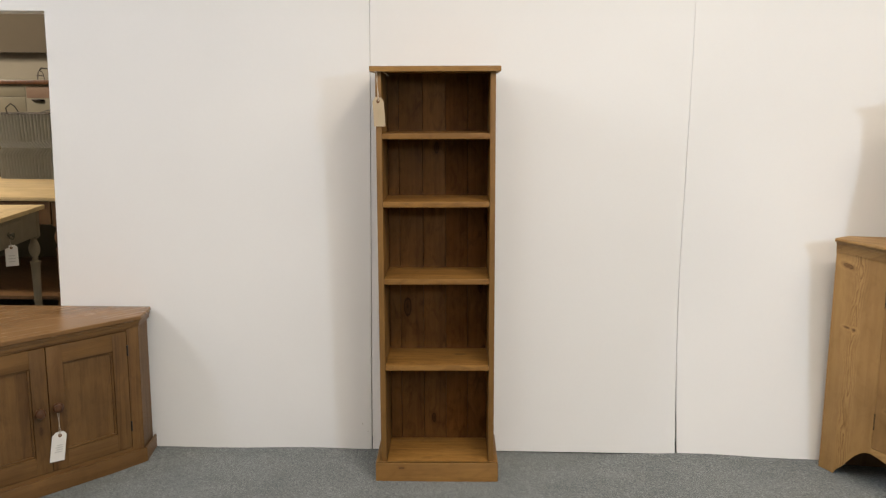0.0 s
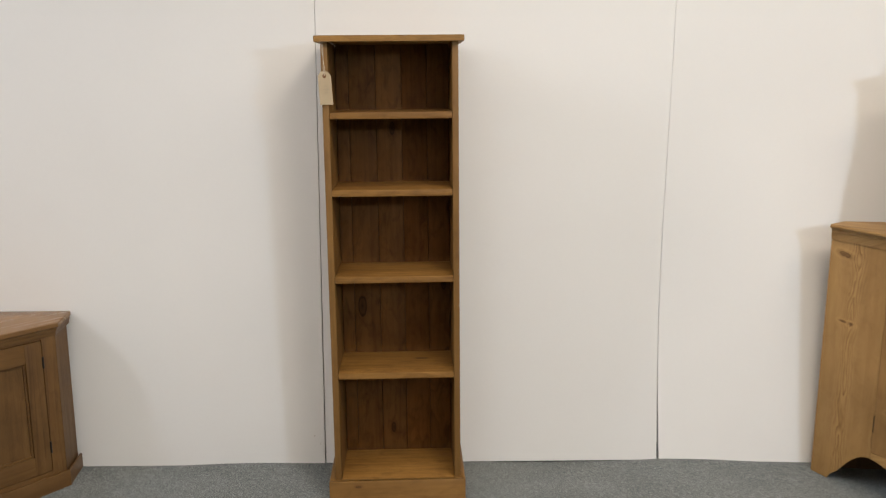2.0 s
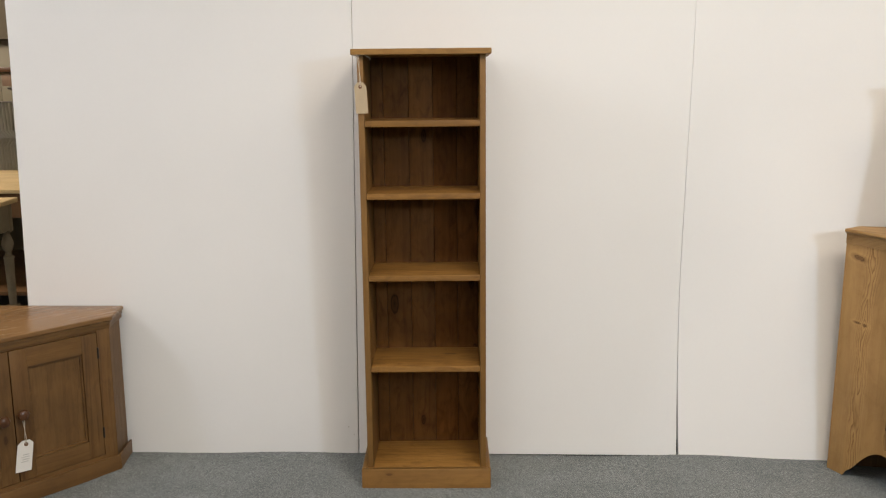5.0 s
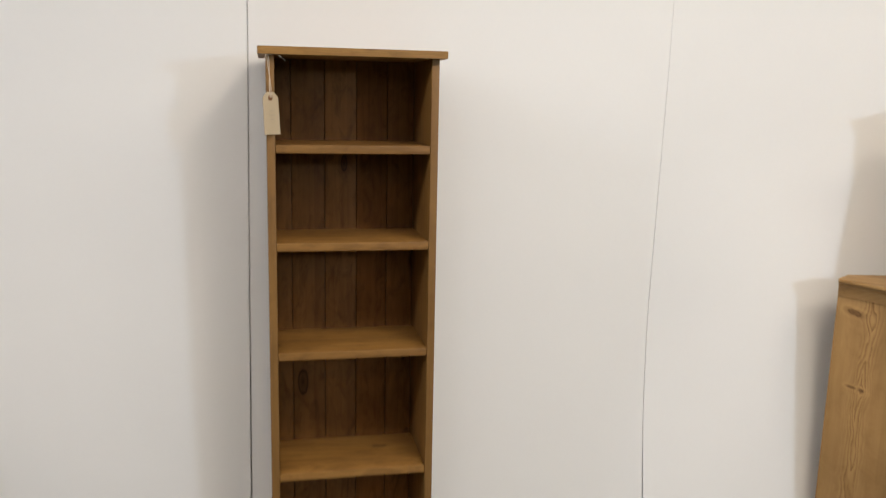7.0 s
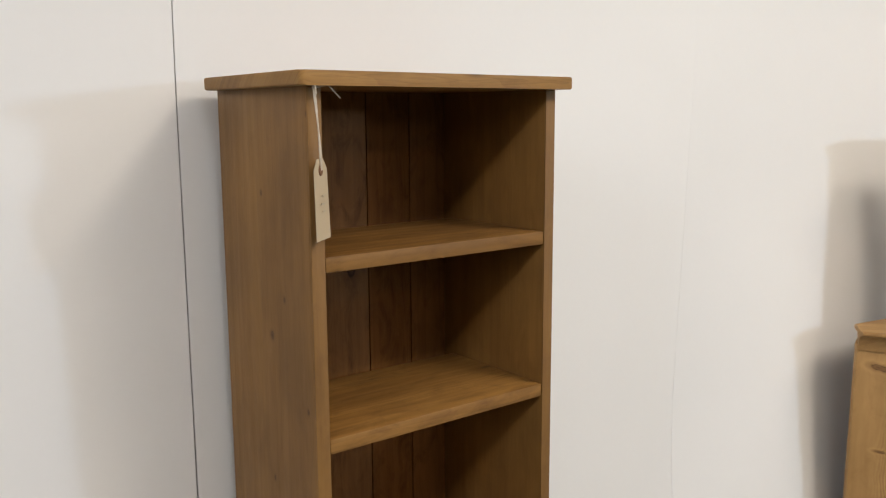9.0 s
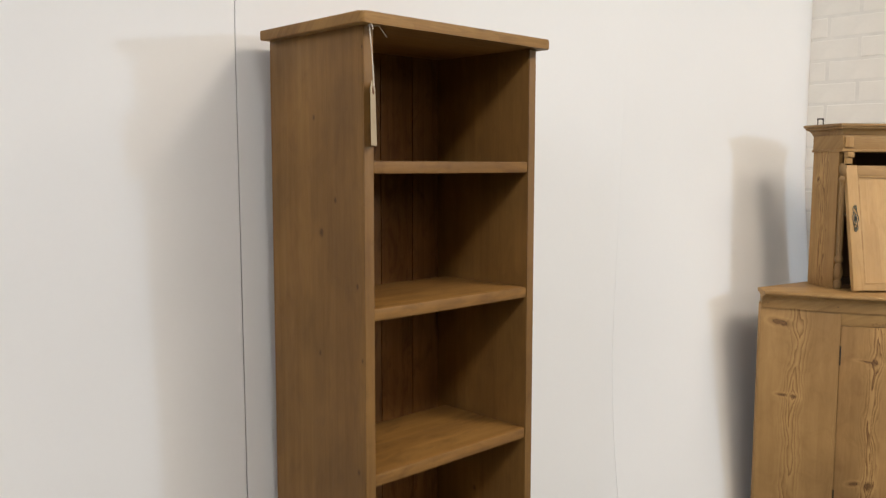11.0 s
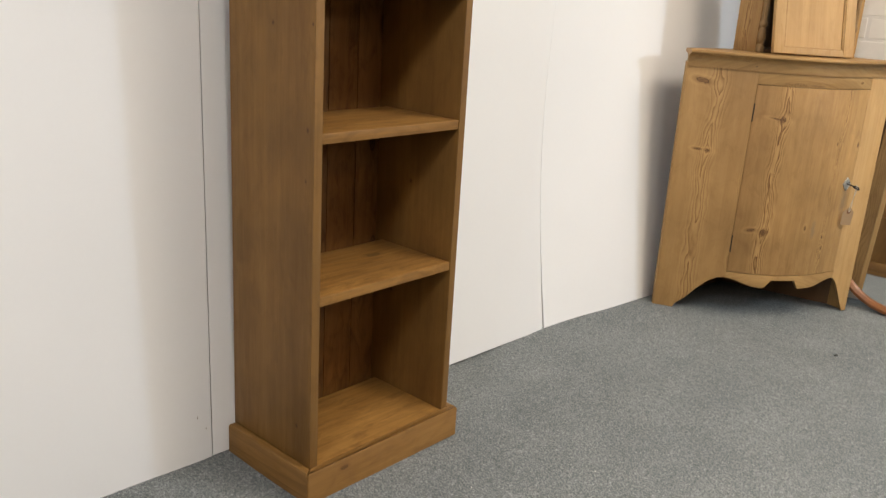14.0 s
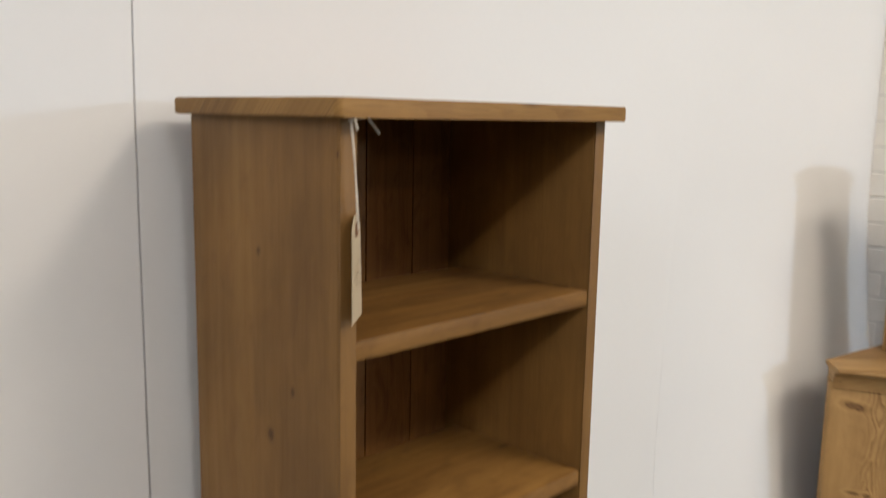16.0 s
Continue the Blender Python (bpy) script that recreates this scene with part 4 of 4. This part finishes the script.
        r = 1.0 + 0.18 * math.cos(6 * a) + 0.10 * math.cos(10 * a + 1)
        outline.append((0.0085 * r * math.cos(a), 0.037 * r * math.sin(a)))
    b = prism([(0.0052 * math.cos(k * math.pi / 8), 0.012 * math.sin(k * math.pi / 8)) for k in range(16)], -0.001, 0.0022, 0.0006)
    b = tube([(x, y, 0.001) for x, y in outline + outline[:1]], 0.0013, 6, b)
    for sy in (-1, 1):
        b = tube([(0.004, sy * 0.010, 0.001), (-0.004, sy * 0.018, 0.0015), (0.004, sy * 0.025, 0.0015), (0.0, sy * 0.034, 0.001), (0.0, sy * 0.042, 0.001)], 0.0015, 6, b)
    part("escutcheon", b, BRASS, door, "ornate openwork metal keyhole plate", pose(ex, -0.0185, ez, 90, 0, 0))
    part("keyhole", box(ex - 0.0022, ex + 0.0022, -0.0225, -0.0205, ez - 0.008, ez + 0.006, 0.0008), BLACK, door)
    b = box(-0.024, -0.021, 0.112, 0.115, 0.518, 0.542, 0.0008)
    b = box(-0.006, -0.003, 0.112, 0.115, 0.518, 0.542, 0.0008, b)
    b = box(-0.024, -0.003, 0.112, 0.115, 0.538, 0.543, 0.0008, b)
    part("hanging_plate", b, IRON, root, "small dark iron hanging plate", pose(-0.002, -0.002, 0))


def build_mirror():
    m = pose(2.100, 2.93, 0.0) @ pose(0, 0, 0, 0, 5.5, 0)
    root = thing("oval_mirror", m, "oval mirror in a red-brown wooden frame leaning on brick", "mirror")
    a, c = 0.345, 0.50
    b = bmesh.new()
    prof = [(0.0, 0.0), (-0.012, 0.004), (-0.016, 0.014), (-0.010, 0.026), (0.0, 0.031), (0.012, 0.030)]
    rings = []
    for k in range(72):
        t = 2 * math.pi * k / 72
        row = []
        for dx, inset in prof + [(0.012, 0.0)]:
            row.append(b.verts.new((dx, (a - inset) * math.sin(t), c - (c - inset) * math.cos(t))))
        rings.append(row)
    for k in range(72):
        p, q = rings[k], rings[(k + 1) % 72]
        n = len(p)
        for i in range(n):
            b.faces.new((p[i], q[i], q[(i + 1) % n], p[(i + 1) % n]))
    part("frame", b, FRAME_WOOD, root)
    b = bmesh.new()
    pts = [(0.003, (a - 0.029) * math.sin(2 * math.pi * k / 64), c - (c - 0.029) * math.cos(2 * math.pi * k / 64)) for k in range(64)]
    f = [b.verts.new(p) for p in pts]
    g = [b.verts.new((0.010, p[1], p[2])) for p in pts]
    b.faces.new(f)
    b.faces.new(g[::-1])
    for k in range(64):
        b.faces.new((f[k], g[k], g[(k + 1) % 64], f[(k + 1) % 64]))
    part("glass", b, mirror_m, root)


# ---- the back room ----
def turned_leg(h, r=0.025):
    prof = [(0.75 * r, 0.0), (0.95 * r, 0.02), (1.05 * r, 0.10 * h), (0.80 * r, 0.11 * h), (0.62 * r, 0.13 * h), (0.70 * r, 0.15 * h), (0.80 * r, 0.30 * h), (0.98 * r, 0.60 * h), (1.0 * r, 0.63 * h),
            (1.12 * r, 0.64 * h), (1.12 * r, 0.655 * h), (0.62 * r, 0.67 * h), (0.60 * r, 0.70 * h), (1.0 * r, 0.72 * h), (1.22 * r, 0.76 * h), (1.18 * r, 0.79 * h), (0.75 * r, 0.84 * h), (0.60 * r, 0.86 * h),
            (1.15 * r, 0.875 * h), (1.18 * r, 0.90 * h), (0.70 * r, 0.915 * h), (0.66 * r, 0.94 * h), (1.05 * r, 0.955 * h), (1.05 * r, h)]
    return lathe(prof, 20)


def build_table(at, length, depth, h, label, drawer=True, base=None):
    base = base or GREY
    root = thing("side_table", at, label, "table", "tables in the back room")
    w, d = length / 2, depth / 2
    part("tabletop", box(-w, w, -d, d, h - 0.024, h, 0.004), TABLE_X, root, "scrubbed pale pine top")
    i = 0.018
    for sx in (-1, 1):
        for sy in (-1, 1):
            px, py = sx * (w - i - 0.035), sy * (d - i - 0.035)
            part("leg", turned_leg(h - 0.20), base, root, at=pose(px, py, 0.10))
            part("leg_block", box(px - 0.027, px + 0.027, py - 0.027, py + 0.027, h - 0.175, h - 0.024, 0.003), base, root)
            part("foot_block", box(px - 0.027, px + 0.027, py - 0.027, py + 0.027, 0.0, 0.24, 0.004), base, root)
    for sy in (-1, 1):
        py = sy * (d - i - 0.012)
        part("apron", box(-w + i + 0.069, w - i - 0.069, py - 0.01, py + 0.01, h - 0.165, h - 0.024, 0.002), base, root)
    for sx in (-1, 1):
        px = sx * (w - i - 0.012)
        part("apron", box(px - 0.01, px + 0.01, -d + i + 0.069, d - i - 0.069, h - 0.165, h - 0.024, 0.002), base, root)
    part("shelf", box(-w + i, w - i, -d + i, d - i, 0.20, 0.222, 0.003), base, root)
    if drawer:
        yf = -d + i + 0.002
        dr = part("drawer", box(-0.24, 0.24, yf - 0.006, yf + 0.004, h - 0.150, h - 0.045, 0.002), base, root)
        for hx in (-0.20, 0.05):
            b = lathe([(0.012, 0.0), (0.013, 0.003), (0.006, 0.006), (0.005, 0.018), (0.011, 0.022), (0.011, 0.028), (0.004, 0.031)], 14, (hx, yf - 0.006, h - 0.098), "Y")
            b = tube([(hx - 0.032, yf - 0.02, h - 0.092), (hx - 0.028, yf - 0.024, h - 0.112), (hx, yf - 0.026, h - 0.122), (hx + 0.028, yf - 0.024, h - 0.112), (hx + 0.032, yf - 0.02, h - 0.092)], 0.003, 8, b)
            part("handle", b, BRASS, dr, "drop handle of dull metal")
    return root


def build_back_room():
    first = pose(-2.448, 4.575, 0, 0, 0, 95.8)
    build_table(first, 1.05, 0.54, 0.815, "grey painted table with turned legs, pine top and tagged drawer")
    swing_tag(first @ pose(0.062, -0.260, 0.648, 0, 0, -58), WHITE_CARD, (-0.004, 0.010, 0.062), 0.108, 0.060, 0.0, "white card swing tag hanging from a drawer handle", ((0.0, -0.04, 0.03, 0.004), (0.0, -0.055, 0.036, 0.004), (0.0, -0.07, 0.03, 0.004)))
    build_table(pose(-3.07, 6.07, 0), 1.62, 1.34, 0.824, "brown table with a scrubbed pale pine top", False, DARK_IN)
    # fluted sheet metal with a chevron band, standing on the second table
    root = thing("fluted_metal_panel", pose(-2.83, 6.55, 0.8245), "upright dull grey fluted metal panel with a chevron band", "metal panel")
    b = bmesh.new()
    cols, rows = 216, [0.0, 0.175, 0.20, 0.225, 0.25, 0.275, 0.47]
    grid = []
    for z in rows:
        row = []
        k = max(0.0, 1 - abs(z - 0.225) / 0.05)
        for i in range(cols + 1):
            x = (-0.46 + 0.92 * i / cols) * (0.90 + 0.10 * z / 0.47)
            row.append(b.verts.new((x + 0.040 * k, 0.024 * (0.6 - abs(math.cos(math.pi * i / 6))) + 0.25 * x * x, z)))
        grid.append(row)
    for r0, r1 in zip(grid, grid[1:]):
        for i in range(cols):
            b.faces.new((r0[i], r0[i + 1], r1[i + 1], r1[i]))
    bmesh.ops.solidify(b, geom=list(b.faces), thickness=0.004)
    part("fluted_sheet", b, FLUTED, root)
    pts = [(-0.40 + 0.04 * i, 0.25 * (-0.40 + 0.04 * i) ** 2, 0.472) for i in range(21)]
    part("rim", tube(pts, 0.007, 8), IRON, root)
    part("wire_handle", tube([(-0.33, 0.02, 0.47), (-0.335, 0.02, 0.51), (-0.30, 0.02, 0.54), (-0.27, 0.02, 0.52), (-0.24, 0.02, 0.47)], 0.0045, 8), IRON, root)
    part("wire_handle", tube([(-0.10, 0.0, 0.47), (-0.02, 0, 0.495), (0.06, 0, 0.50), (0.12, 0, 0.53)], 0.0045, 8), IRON, root)
    # painted chest behind
    root = thing("dresser", pose(-3.19, 6.95, 0), "tall grey-green painted dresser with a brown top", "dresser")
    part("body", box(-0.85, 0.85, -0.10, 0.12, 0.0, 1.504, 0.004), SAGE, root)
    part("top", box(-0.88, 0.88, -0.14, 0.13, 1.504, 1.539, 0.008), KNOB, root)
    for x0, x1 in ((-0.80, 0.035), (0.045, 0.80)):
        dr = part("drawer", box(x0, x1, -0.1035, -0.098, 1.415 if x0 < 0 else 1.405, 1.492, 0.003), SAGE if x0 < 0 else PINKISH, root)
        part("drawer", box(x0, x1, -0.1035, -0.098, 1.26, 1.408 if x0 < 0 else 1.398, 0.003), SAGE, root)
        if x0 > 0:
            b = lathe([(0.003, -0.014), (0.026, -0.010), (0.030, 0.0), (0.028, 0.008), (0.003, 0.010)], 18, (0.13, -0.108, 1.39))
            bmesh.ops.scale(b, vec=(1.6, 1.0, 0.8), space=Matrix.Translation((-0.13, 0.108, -1.39)), verts=b.verts)
            part("cup_pull", b, IRON, dr, "dark cup-shaped drawer pull")
    root = thing("wire_stand", pose(-3.06, 6.90, 1.539) @ Matrix.Scale(0.7, 4), "small dark wire stand on the dresser", "stand")
    for a in (0.4, 2.5, 4.6):
        part("leg", tube([(0.045 * math.cos(a), 0.045 * math.sin(a), 0), (0.03 * math.cos(a), 0.03 * math.sin(a), 0.08), (0.0, 0.0, 0.10)], 0.004, 6), IRON, root)
    part("ring", tube([(0.038 * math.cos(k * math.pi / 8), 0.038 * math.sin(k * math.pi / 8), 0.045) for k in range(17)], 0.003, 6), IRON, root)
    part("arm", tube([(0.0, 0, 0.10), (0.02, 0, 0.125), (0.08, 0, 0.12), (0.13, 0, 0.125)], 0.008, 8), IRON, root)


def build_lint():
    rng = random.Random(8)
    b = bmesh.new()
    for k in range(9):
        x, y = rng.uniform(-0.7, 1.6), rng.uniform(2.7, 3.45)
        if -0.28 < x < 0.28 and y > 3.3:
            continue
        r, a = rng.uniform(0.0008, 0.0015), rng.uniform(0, 6.28)
        tube([(x, y, 0.001), (x + r * 2 * math.cos(a), y + r * 2 * math.sin(a), 0.003)], r, 5, b)
    tagged(part("lint", b, WHITE_CARD), "tiny white specks of lint on the carpet", "lint", kind="stuff")
    b = tube([(1.528, 2.941, 0.002), (1.534, 2.937, 0.005), (1.541, 2.936, 0.003)], 0.0022, 6)
    tagged(part("wood_chip", b, BLACK), "tiny dark chip lying on the carpet", "chip")


build_floor()
build_shell()
brick_wall = build_brick_wall()
build_bookcase()
swing_tag(STAND @ pose(-0.1975, 3.4095, 1.392, 0, 0, 42), CARD, (-0.0025, 0.0062, 0.099), 0.100, 0.048, 0.06, "plain buff card swing tag on a looped string", ((0.0, -0.03, 0.014, 0.002), (0.0, -0.04, 0.02, 0.002), (0.0, -0.05, 0.012, 0.002)), ((0.036, -0.012), (-0.016, -0.008)))
build_low_cupboard()
build_bow_cupboard()
build_small_cupboard()
build_mirror()
build_back_room()
build_lint()
lay_bricks(brick_wall)
